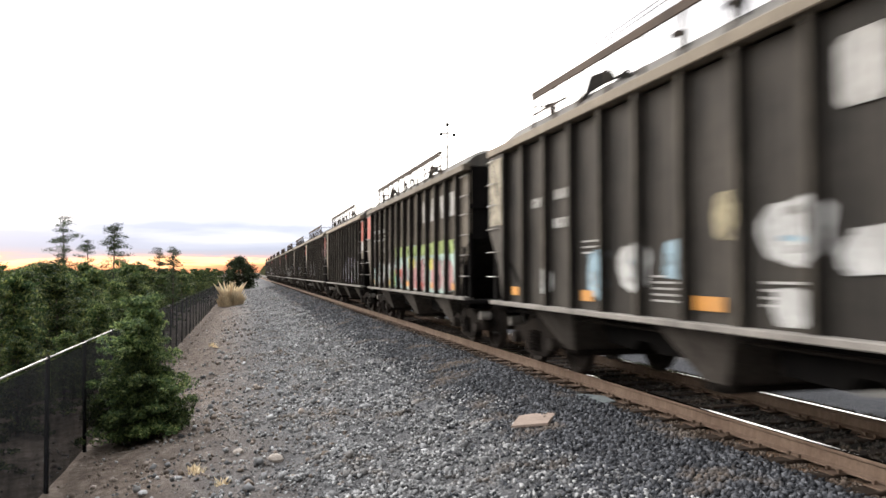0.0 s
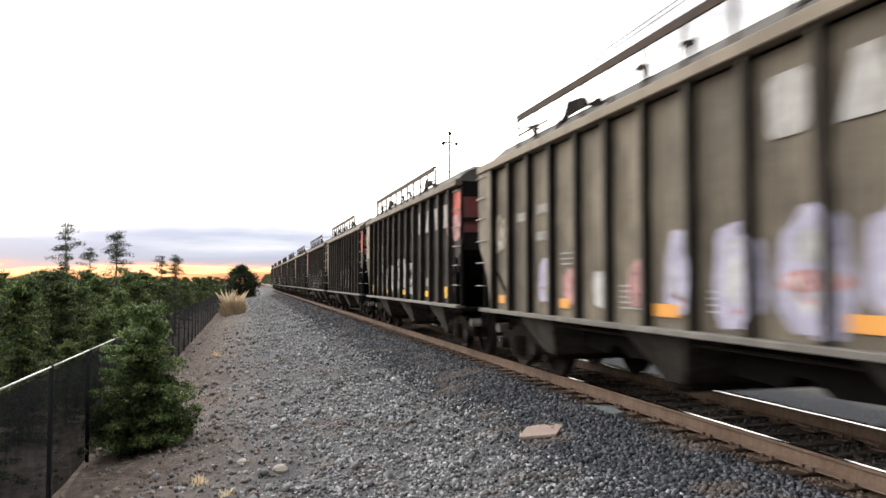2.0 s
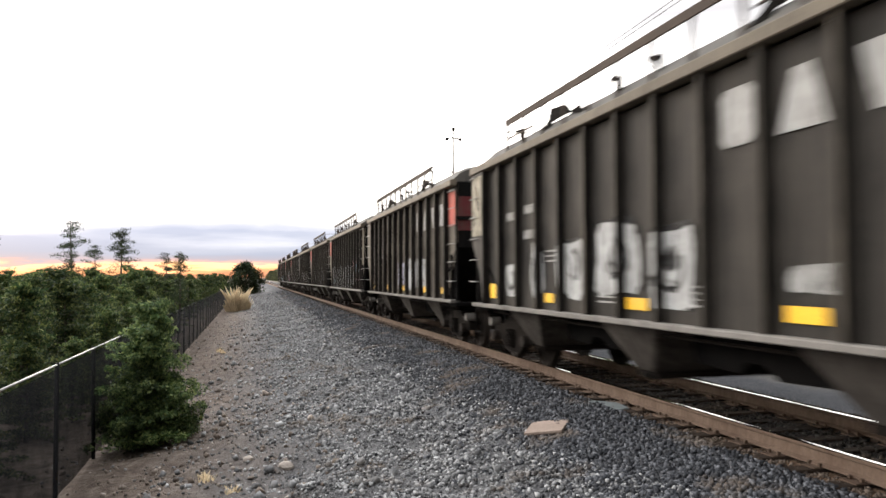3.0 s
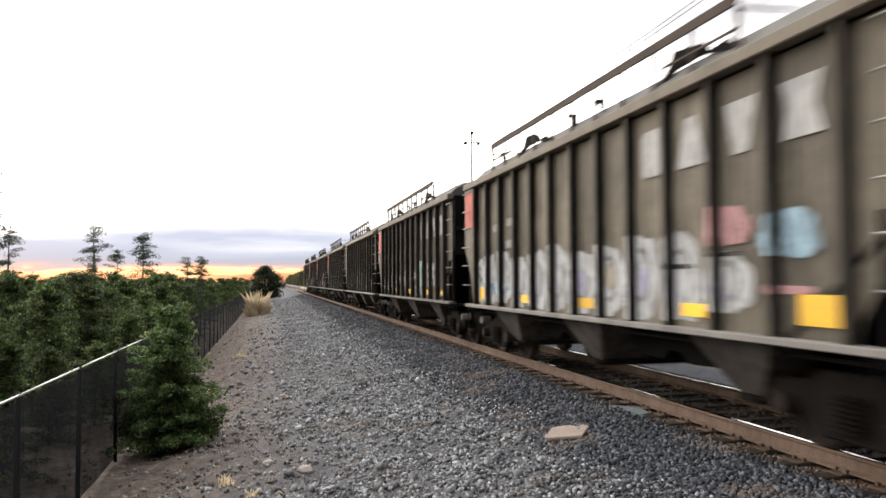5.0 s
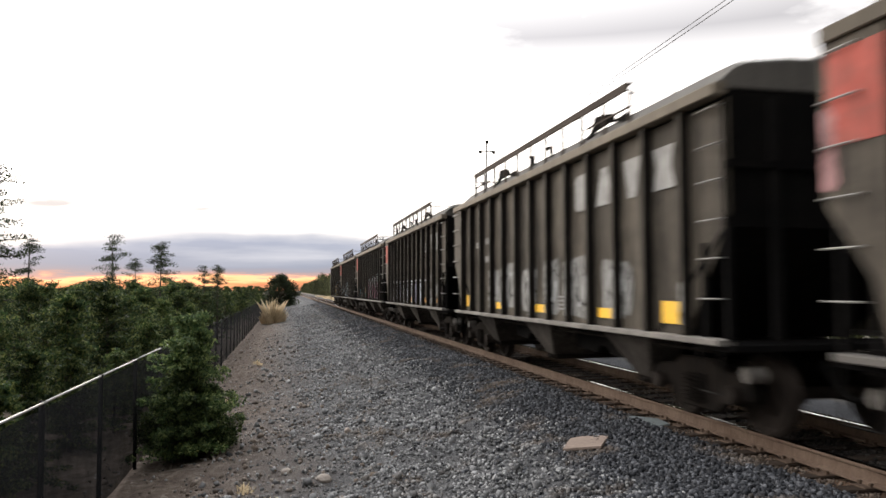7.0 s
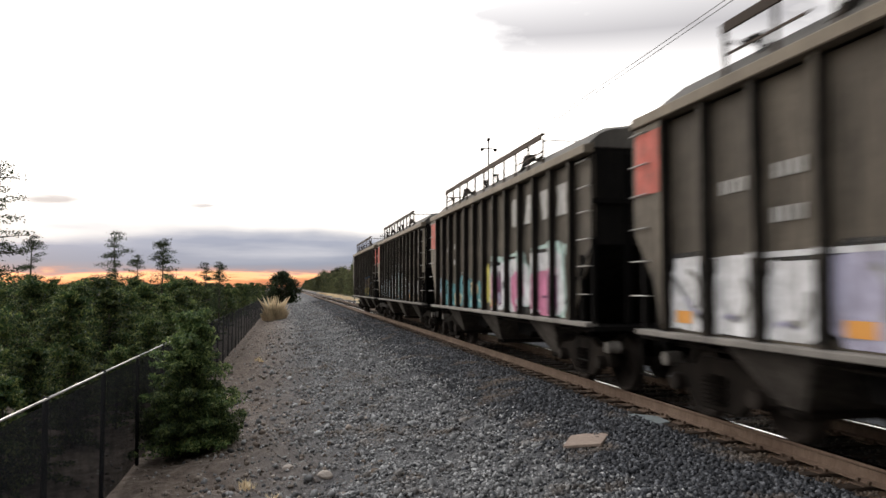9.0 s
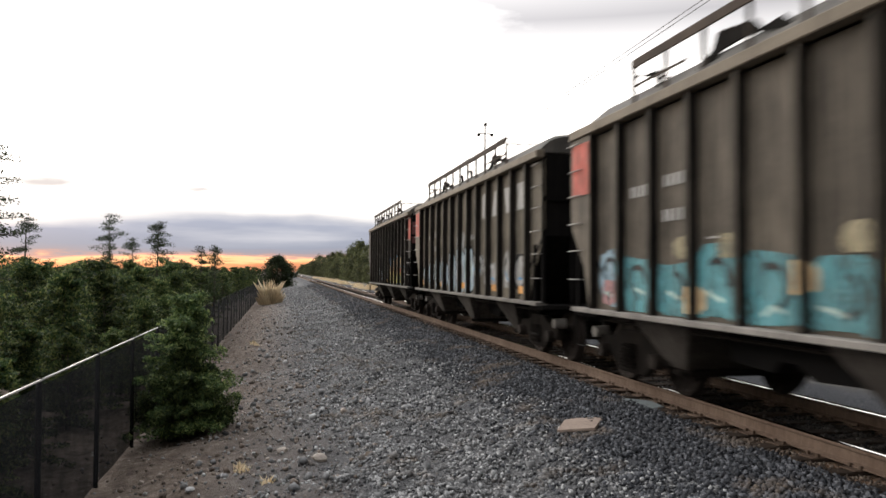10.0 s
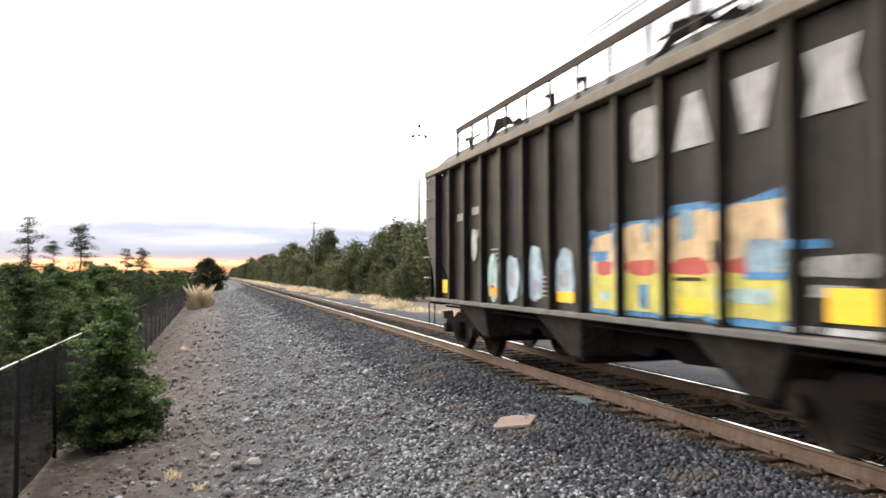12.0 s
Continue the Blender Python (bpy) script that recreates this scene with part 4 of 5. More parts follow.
# spray-paint pieces: car -> (kind, y0, y1, z0, z1, colour, layer)
SPRAY = {
    0: [("block", 8.75, 9.35, 1.3, 1.95, "blue", 0), ("blob", 7.7, 8.5, 1.4, 2.0, "white", 0), ("block", 6.95, 7.4, 1.55, 2.0, "blue", 0), ("round", 5.95, 6.5, 1.95, 2.45, "tan", 0),
        ("blob", 4.85, 5.75, 1.7, 2.3, "white", 0), ("block", 3.3, 4.75, 1.6, 2.0, "white", 0), ("blob", 5.1, 5.6, 1.15, 1.5, "white", 0), ("blob", 10.6, 10.9, 1.3, 1.7, "white", 0)],
    1: [("block", 4.9, 8.3, 1.13, 2.36, "mint", 0), ("block", 1.4, 5.0, 1.13, 2.36, "mint", 0), ("block", 6.3, 8.3, 2.08, 2.4, "green", 1), ("block", 4.2, 6.4, 2.1, 2.38, "green", 1), ("block", 1.5, 4.3, 2.08, 2.4, "green", 1),
        ("blob", 6.6, 7.6, 1.2, 1.85, "rose", 1), ("blob", 7.0, 7.9, 1.5, 1.75, "red", 2), ("blob", 5.3, 6.3, 1.2, 1.8, "rose", 1), ("blob", 3.9, 5.2, 1.15, 1.7, "rose", 1), ("blob", 4.2, 5.0, 1.6, 2.0, "rose", 2), ("blob", 2.6, 3.7, 1.2, 1.95, "rose", 1),
        ("blob", 1.6, 2.5, 1.2, 1.9, "rose", 1), ("blob", 5.6, 6.0, 1.75, 2.05, "yellow", 2), ("blob", 3.4, 3.9, 1.7, 2.0, "yellow", 2), ("blob", 4.6, 5.5, 1.2, 1.4, "red", 2), ("blob", 7.6, 8.1, 1.2, 1.6, "teal", 2), ("blob", 6.2, 6.5, 1.6, 2.0, "teal", 2),
        ("blob", 8.5, 9.6, 1.2, 2.0, "white", 0), ("blob", 8.4, 8.9, 1.2, 1.7, "green", 1), ("blob", 10.3, 11.0, 1.3, 2.0, "white", 0), ("block", 10.1, 12.0, 3.0, 3.12, "white", 0), ("block", 10.4, 12.3, 2.72, 2.80, "white", 0), ("blob", 11.4, 12.3, 1.15, 1.8, "mint", 0)],
    2: [("blob", 2.55, 3.42, 1.2, 2.3, "lavender", 0), ("blob", 3.55, 4.45, 1.14, 2.28, "lavender", 0), ("blob", 4.62, 5.42, 1.16, 2.22, "lavender", 0), ("blob", 5.7, 6.35, 1.25, 2.2, "lavender", 0), ("blob", 3.6, 4.4, 1.55, 1.75, "rose", 1),
        ("blob", 2.7, 3.2, 1.5, 1.8, "white", 1), ("blob", 4.8, 5.2, 1.4, 1.9, "white", 1), ("blob", 3.75, 4.2, 1.8, 2.1, "white", 1), ("blob", 6.7, 7.2, 1.3, 1.9, "rose", 0), ("blob", 7.7, 8.2, 1.3, 1.8, "white", 0), ("blob", 8.7, 9.2, 1.3, 1.85, "rose", 0),
        ("blob", 9.7, 10.2, 1.3, 2.0, "lavender", 0), ("block", 1.6, 2.4, 1.3, 2.1, "white", 0), ("blob", 0.3, 0.9, 2.5, 2.9, "white", 2), ("blob", 11.8, 12.5, 2.2, 2.9, "cream", 0)],
    3: [("blob", 10.6, 11.2, 1.3, 1.9, "white", 0), ("blob", 9.3, 9.9, 1.3, 2.2, "white", 0), ("block", 7.8, 8.5, 1.35, 2.2, "white", 0), ("block", 6.2, 7.4, 1.4, 2.35, "white", 0), ("round", 6.6, 7.0, 1.6, 2.1, "black", 1),
        ("block", 5.0, 5.9, 1.3, 2.2, "white", 0), ("round", 5.3, 5.6, 1.7, 2.0, "black", 1), ("block", 2.9, 3.5, 1.5, 1.75, "faded", 0), ("blob", 0.2, 0.95, 2.6, 3.2, "rose", 2)],
    4: [("block", 3.0, 4.2, 1.4, 2.2, "white", 0), ("block", 4.5, 5.6, 1.3, 2.2, "white", 0), ("block", 6.0, 7.0, 1.4, 2.1, "lavender", 0), ("blob", 12.2, 13.0, 1.9, 2.5, "white", 0)],
    5: [("blob", 8.85, 9.6, 1.15, 2.12, "white", 0), ("blob", 7.85, 8.65, 1.15, 2.2, "white", 0), ("blob", 6.9, 7.7, 1.15, 2.25, "white", 0), ("blob", 5.9, 6.75, 1.15, 2.12, "white", 0), ("blob", 4.95, 5.8, 1.15, 2.15, "white", 0),
        ("blob", 4.0, 4.85, 1.15, 2.25, "white", 0), ("blob", 3.05, 3.9, 1.15, 2.18, "white", 0), ("blob", 2.15, 3.0, 1.3, 1.95, "white", 0), ("blob", 2.15, 2.98, 2.0, 2.42, "rose", 1), ("blob", 1.18, 2.0, 1.85, 2.3, "blue", 1),
        ("block", 1.3, 1.85, 1.52, 1.6, "rose", 2), ("blob", 5.2, 5.5, 1.5, 1.9, "cream", 1), ("blob", 4.2, 4.5, 1.5, 1.8, "lavender", 1), ("blob", 6.2, 6.5, 1.4, 1.8, "lavender", 1), ("block", 3.2, 3.8, 1.78, 1.84, "black", 1),
        ("block", 2.3, 2.9, 1.9, 1.95, "black", 2), ("blob", 9.8, 10.6, 1.2, 2.25, "white", 0), ("blob", 10.8, 11.5, 1.15, 2.2, "white", 0), ("blob", 11.7, 12.4, 1.15, 2.12, "white", 0), ("blob", 10.0, 12.2, 1.4, 1.6, "blue", 1)],
    6: [("blob", 9.6, 10.3, 1.3, 2.1, "faded", 0), ("blob", 8.2, 8.9, 1.5, 2.0, "faded", 0), ("blob", 6.7, 7.4, 1.3, 2.1, "faded", 0), ("round", 5.2, 5.9, 1.7, 2.0, "faded", 0), ("block", 2.2, 3.4, 1.5, 2.2, "faded", 0),
        ("block", 3.7, 4.6, 1.5, 2.3, "mint", 0), ("blob", 10.6, 11.2, 1.2, 1.8, "mint", 0), ("block", 11.6, 12.4, 1.3, 1.8, "faded", 0), ("block", 4.2, 5.0, 1.2, 1.5, "faded", 0), ("block", 12.75, 13.2, 2.5, 3.2, "rose", 2)],
    7: [("block", 8.9, 9.8, 1.25, 2.1, "faded", 0), ("block", 7.6, 8.5, 1.25, 2.2, "faded", 0), ("block", 6.4, 7.3, 1.2, 2.1, "faded", 0), ("block", 5.2, 6.0, 1.25, 2.2, "faded", 0), ("block", 3.8, 4.8, 1.2, 2.2, "faded", 0),
        ("block", 2.4, 3.4, 1.25, 2.1, "faded", 0), ("blob", 0.4, 0.95, 1.2, 1.8, "faded", 0)],
    8: [("block", RIBS[i] + 0.09, RIBS[i] + 0.93, 1.14, 1.92 + 0.05 * (i % 3), "bright_white" if i % 4 else "lavender", 0) for i in range(3, 12)]
       + [("block", 1.85, 2.7, 1.2, 1.7, "faded", 0), ("block", 1.9, 2.6, 2.05, 2.2, "faded", 0), ("block", 2.75, 11.2, 1.97, 2.03, "bright_white", 1), ("block", 1.0, 1.7, 1.45, 1.85, "faded", 0),
          ("round", 6.9, 7.15, 1.35, 1.7, "faded", 2), ("round", 4.95, 5.25, 1.4, 1.75, "lavender", 2), ("block", 8.75, 8.95, 1.3, 1.75, "lavender", 2), ("round", 3.95, 4.2, 1.35, 1.7, "blue", 2)],
    9: [("block", 1.02, 2.98, 1.15, 2.58, "mint", 0), ("blob", 3.0, 4.7, 1.15, 2.5, "mint", 0), ("blob", 4.6, 6.1, 1.15, 2.46, "mint", 0), ("block", 1.2, 2.88, 1.16, 2.44, "bright_white", 1), ("blob", 3.1, 4.6, 1.15, 2.38, "bright_white", 1),
        ("blob", 4.72, 5.98, 1.15, 2.32, "bright_white", 1), ("block", 1.5, 2.6, 1.17, 2.08, "pink", 2), ("block", 1.46, 1.74, 1.2, 2.0, "purple", 3), ("block", 2.62, 2.92, 1.18, 1.66, "purple", 2), ("block", 1.75, 2.9, 2.43, 2.51, "black", 2),
        ("block", 1.78, 2.3, 1.5, 1.55, "purple", 3), ("blob", 3.4, 4.3, 1.17, 2.1, "pink", 2), ("round", 3.62, 3.9, 1.62, 1.86, "black", 3), ("block", 3.7, 4.5, 2.37, 2.43, "black", 2), ("blob", 2.95, 3.55, 1.32, 1.52, "bright_white", 3),
        ("block", 2.98, 3.62, 1.15, 1.3, "black", 3), ("blob", 5.3, 5.75, 1.2, 2.08, "pink", 2), ("blob", 5.02, 5.34, 1.25, 2.1, "purple", 3), ("block", 4.42, 4.8, 1.66, 1.86, "black", 3), ("block", 4.5, 4.78, 1.16, 1.4, "black", 3),
        ("round", 5.1, 5.5, 2.24, 2.36, "black", 2), ("round", 5.08, 5.3, 1.3, 1.6, "lavender", 4),]
       + [("block", RIBS[i] - 0.13, RIBS[i] + 0.74, 1.14, 1.86 + 0.09 * (i % 3), "teal", 0) for i in range(6, 11)] + [("blob", RIBS[i] - 0.1, RIBS[i] + 0.3, 1.9, 2.2, "tan", 1) for i in (6, 8, 9)]
       + [("blob", 6.0, 6.3, 1.3, 2.3, "yellow", 1), ("blob", 7.15, 7.5, 1.5, 1.85, "orange", 2), ("blob", 9.0, 9.35, 1.2, 1.55, "orange", 2), ("blob", 11.2, 11.9, 1.2, 2.1, "blue", 0), ("blob", 11.3, 11.8, 1.2, 1.6, "rose", 1)],
    10: [("blob", 11.5, 12.3, 1.15, 1.9, "pale_blue", 0), ("blob", 10.5, 11.35, 1.2, 2.0, "pale_blue", 0), ("blob", 9.5, 10.3, 1.2, 2.05, "pale_blue", 0), ("blob", 8.5, 9.35, 1.2, 2.0, "pale_blue", 0), ("blob", 7.5, 8.35, 1.15, 2.15, "pale_blue", 0),
         ("blob", 6.45, 7.4, 1.13, 2.25, "pale_blue", 0), ("blob", 5.5, 6.4, 1.13, 2.25, "pale_blue", 0), ("blob", 10.7, 11.1, 1.4, 1.75, "white", 1), ("blob", 9.7, 10.1, 1.4, 1.8, "white", 1), ("blob", 8.7, 9.1, 1.4, 1.7, "strong_blue", 1),
         ("blob", 7.7, 8.1, 1.5, 1.95, "white", 1), ("blob", 6.65, 7.2, 1.45, 2.0, "white", 1), ("blob", 5.7, 6.1, 1.5, 2.0, "mint", 1), ("blob", 6.5, 6.9, 2.2, 2.75, "faded", 0), ("blob", 5.4, 6.3, 2.5, 2.62, "faded", 0),
         ("blob", 4.5, 5.3, 1.6, 2.1, "faded", 0), ("block", 3.4, 4.2, 1.4, 1.9, "faded", 0), ("blob", 2.3, 2.9, 1.3, 2.1, "faded", 0), ("blob", 1.25, 2.0, 1.3, 2.0, "faded", 0), ("blob", 12.75, 13.2, 2.3, 3.1, "rose", 2)],
    11: [("block", a - 0.07, b + 0.07, 1.13, top + 0.07, "strong_blue", 0) for a, b, top in PIECE] + [("block", a, b, 1.55, top, "orange", 1) for a, b, top in PIECE]
        + [("block", a - 0.03, b + 0.03, 1.2, 1.64, "yellow", 2) for a, b, top in PIECE] + [("blob", a + 0.05, b - 0.1, 1.62, 1.8, "red", 3) for a, b, top in PIECE]
        + [("block", 5.0, 5.4, 1.8, 1.93, "strong_blue", 4), ("block", 4.1, 4.3, 1.24, 1.52, "strong_blue", 4), ("block", 4.05, 4.2, 2.0, 2.25, "blue", 3), ("block", 3.25, 3.5, 1.98, 2.3, "blue", 3),
           ("block", 2.72, 2.92, 1.74, 1.95, "black", 5), ("blob", 1.95, 2.5, 1.64, 1.96, "blue", 4), ("block", 1.98, 2.5, 1.58, 1.65, "strong_blue", 5), ("block", 2.1, 2.75, 1.36, 1.5, "mint", 4), ("block", 4.95, 5.2, 1.3, 1.42, "mint", 4),
           ("block", 3.1, 3.6, 1.56, 1.6, "black", 5), ("block", 1.5, 1.9, 1.84, 1.92, "strong_blue", 0), ("block", 1.0, 1.75, 1.6, 1.78, "faded", 0), ("block", 1.1, 1.7, 1.44, 1.54, "faded", 0), ("block", 1.0, 1.85, 1.14, 1.2, "white", 0),
           ("blob", 5.95, 6.5, 1.2, 1.98, "pale_blue", 0), ("round", 6.1, 6.4, 1.45, 1.7, "white", 1), ("blob", 6.98, 7.5, 1.2, 2.05, "pale_blue", 0), ("round", 7.1, 7.35, 1.3, 1.55, "lavender", 1),
           ("blob", 7.9, 8.45, 1.2, 1.95, "pale_blue", 0), ("round", 8.0, 8.3, 1.4, 1.65, "white", 1), ("blob", 8.85, 9.3, 1.15, 2.0, "mint", 0), ("round", 8.95, 9.2, 1.3, 1.45, "red", 1), ("blob", 9.9, 10.2, 1.9, 2.5, "white", 0)],
}
SPRAY_SHIFT = (-0.36, -0.24, -0.12, -0.04, 0.0, 0.04, 0.03, 0.0, -0.05, 0.2, -0.27, 0.0)
# colours of the inner lines of each car's letters
INNER = {0: ("faded", "blue"), 1: ("teal", "red"), 2: ("white", "rose"), 3: ("black", "faded"), 4: ("faded", "black"), 5: ("faded", "lavender"), 6: ("white", "black"), 7: ("white", "black"),
         8: ("faded", "lavender"), 9: ("black", "mint"), 10: ("white", "strong_blue")}
CAR_LABEL = {0: "with white and pale blue spray paint", 1: "with lime, mint and rose spray paint", 2: "with lavender spray letters and a red patch", 3: "with white spray letters and a red end", 4: "with white spray paint and a red end",
             5: "covered in white and rose spray paint", 6: "with faded white and mint spray paint", 7: "with white spray letters", 8: "with large white and lavender spray letters", 9: "with pink, mint and teal spray letters",
             10: "with pale blue spray letters", 11: "with a yellow, peach and blue spray piece"}

CARS = []


def build_train():
    first = build_hopper_car()
    CARS.append(first)
    for k in range(1, 12):
        CARS.append(copy_thing(first, Matrix.Identity(4)))
    for k, car in enumerate(CARS):
        rng = random.Random(100 + k)
        tagged(car, "grimy covered hopper car " + CAR_LABEL[k])
        marks(car, k, rng)
        end_patches(car, k)
        if k in (0, 2, 3, 5, 10, 11):
            for o in car.children:
                if o.name.startswith(("side_panel", "corner_sheet")):
                    o.material_slots[0].link = "OBJECT"
                    o.material_slots[0].material = M_CAR_SOOT if k in (0, 3, 11) else M_CAR_TAN
        for kind, y0, y1, z0, z1, colour, layer in SPRAY[k]:
            y0, y1 = y0 + SPRAY_SHIFT[k], y1 + SPRAY_SHIFT[k]
            if k == 9:
                z0, z1 = 1.13 + 0.92 * (z0 - 1.13), 1.13 + 0.92 * (z1 - 1.13)
            if k in (3, 8, 10) and layer == 0 and (y1 - y0) * (z1 - z0) > 0.5:
                on_side(car, "spray_outline", blob(rng, y0 - 0.06, y1 + 0.06, z0, z1 + 0.06, kind), "black", 0)
            on_side(car, "spray_paint", blob(rng, y0, y1, z0, z1, kind), colour, layer + 1)
            if k in INNER and layer == 0 and y1 - y0 < 1.4 and (y1 - y0) * (z1 - z0) > 0.3:
                inner_lines(car, rng, y0, y1, z0, z1, INNER[k], layer + 3.5)


build_train()


# ---- plants ----
def leaf_cloud(rng, centres, per, leaf, spread):
    """Small folded leaves strewn round clump centres (x, y, z, radius)."""
    c = np.repeat(np.array([q[:3] for q in centres]), per, 0)
    r = np.repeat(np.array([q[3] for q in centres]), per)
    n = len(c)
    d = rng.normal(size=(n, 3))
    d /= np.linalg.norm(d, axis=1)[:, None]
    p = c + d * (r * rng.random(n) ** 0.45)[:, None] * np.array([1, 1, spread])
    a = rng.normal(size=(n, 3)) + np.array([0, 0, 0.2])
    a /= np.linalg.norm(a, axis=1)[:, None]
    b = np.cross(a, rng.normal(size=(n, 3)))
    b /= np.linalg.norm(b, axis=1)[:, None]
    s = leaf * rng.uniform(0.6, 1.3, n)[:, None]
    v = np.stack([p - a * s, p + b * s * 0.42, p + a * s, p - b * s * 0.42], 1)
    return v.reshape(-1, 3), np.arange(4 * n).reshape(-1, 4)


def plant_meshes(seed, height, radius, clumps, per, leaf, material, foot=0.2, lean=0.0, shape="round", name="tree"):
    """Trunk with limbs, and a crown of leaf clumps with gaps; returns both meshes."""
    rng = np.random.default_rng(seed)
    wood = Shape()
    top = Vector((lean, 0.3 * lean, height * (0.95 if shape == "spire" else 0.72)))
    mid = Vector((0.3 * lean + rng.normal() * 0.05, rng.normal() * 0.05, height * 0.35))
    tr = 0.02 * height + 0.02
    wood.tube([(0, 0, -0.15), mid, top], tr, 8, tr * 0.3)
    centres = []
    for i in range(clumps):
        h = foot + (1 - foot) * (i + rng.random()) / clumps
        if shape == "spire":
            wide = radius * (1.02 - h) ** 0.8
        elif shape == "shrub":   # broad and round below, with a narrow leader
            wide = radius * (0.78 + 0.9 * h if h < 0.25 else 1.0 if h < 0.5 else 1.0 - 1.9 * (h - 0.5)) * rng.uniform(0.75, 1.22)
        else:
            wide = radius * math.sqrt(max(0.05, 1 - (2 * (h - 0.42)) ** 2)) if h > 0.42 else radius * (0.7 + 0.6 * h)
        a = rng.uniform(0, 2 * math.pi)
        d = wide * (rng.uniform(0.35, 1.0) if shape != "spire" else rng.uniform(0.15, 1.0))
        x, y = d * math.cos(a) + lean * h, d * math.sin(a) + 0.3 * lean * h
        size = radius * (rng.uniform(0.26, 0.46) if shape == "round" else rng.uniform(0.16, 0.36) * (1.2 - 0.5 * h))
        z = height * h
        centres.append((x, y, z, size))
        if i % 2 == 0:
            root = Vector((lean * h * 0.8, 0, max(0.1, z - 0.5 * d - 0.1)))
            wood.tube([root, root.lerp(Vector((x, y, z)), 0.55) + Vector((0, 0, 0.05)), (x, y, z)], tr * 0.35, 5, tr * 0.08)
    v, f = leaf_cloud(rng, centres, per, leaf, 0.8 if shape != "spire" else 0.5)
    return wood.mesh("trunk", M_BARK, smooth=True), raw_mesh("crown", v, f, material)


def conifer_meshes(seed, height, radius, tiers, branches, along_n, per, leaf, material, low=0.08, dense=1.0, flat=0.36):
    """A tiered tree: drooping feathery branches in whorls round a straight stem; returns trunk and crown."""
    rng = np.random.default_rng(seed)
    wood = Shape()
    tr = 0.014 * height + 0.015
    wood.tube([(0, 0, -0.15), (0.03 * rng.normal(), 0.03 * rng.normal(), height * 0.5), (0.05 * rng.normal(), 0, height)], tr, 7, tr * 0.15)
    centres = []
    for i in range(tiers):
        h = low + (1 - low) * (i + 0.7 * rng.random()) / tiers
        reach = radius * (1.04 - h) ** 0.65 * rng.uniform(0.75, 1.15)
        for b in range(branches):
            if rng.random() > dense:
                continue
            a = 2 * math.pi * (b + rng.random()) / branches
            r = reach * rng.uniform(0.45, 1.2)
            z0 = height * min(0.98, max(low, h + 0.022 * rng.normal()))
            tip = (r * math.cos(a), r * math.sin(a), z0 - 0.05 * r + 0.22 * rng.normal() * r)
            if i % 2 == 0:
                wood.tube([(0, 0, z0 - 0.1), tip], tr * 0.25, 4, tr * 0.06)
            for k in range(along_n):
                f = (k + 0.8) / along_n
                centres.append((tip[0] * f, tip[1] * f, z0 + (tip[2] - z0) * f + 0.03, radius * (0.12 + 0.1 * rng.random()) * (1.25 - 0.4 * f)))
    for k in range(3):
        centres.append((0, 0, height * (0.92 + 0.03 * k), radius * 0.12))
    v, f = leaf_cloud(rng, centres, per, leaf, flat)
    return wood.mesh("trunk", M_BARK, smooth=True), raw_mesh("crown", v, f, material)


def plant(name, label, category, meshes, at, group=""):
    ob = thing(name, label, category, at, group)
    part("trunk", meshes[0], M_BARK, ob)
    part("crown", meshes[1], None, ob, "leafy crown")
    return ob


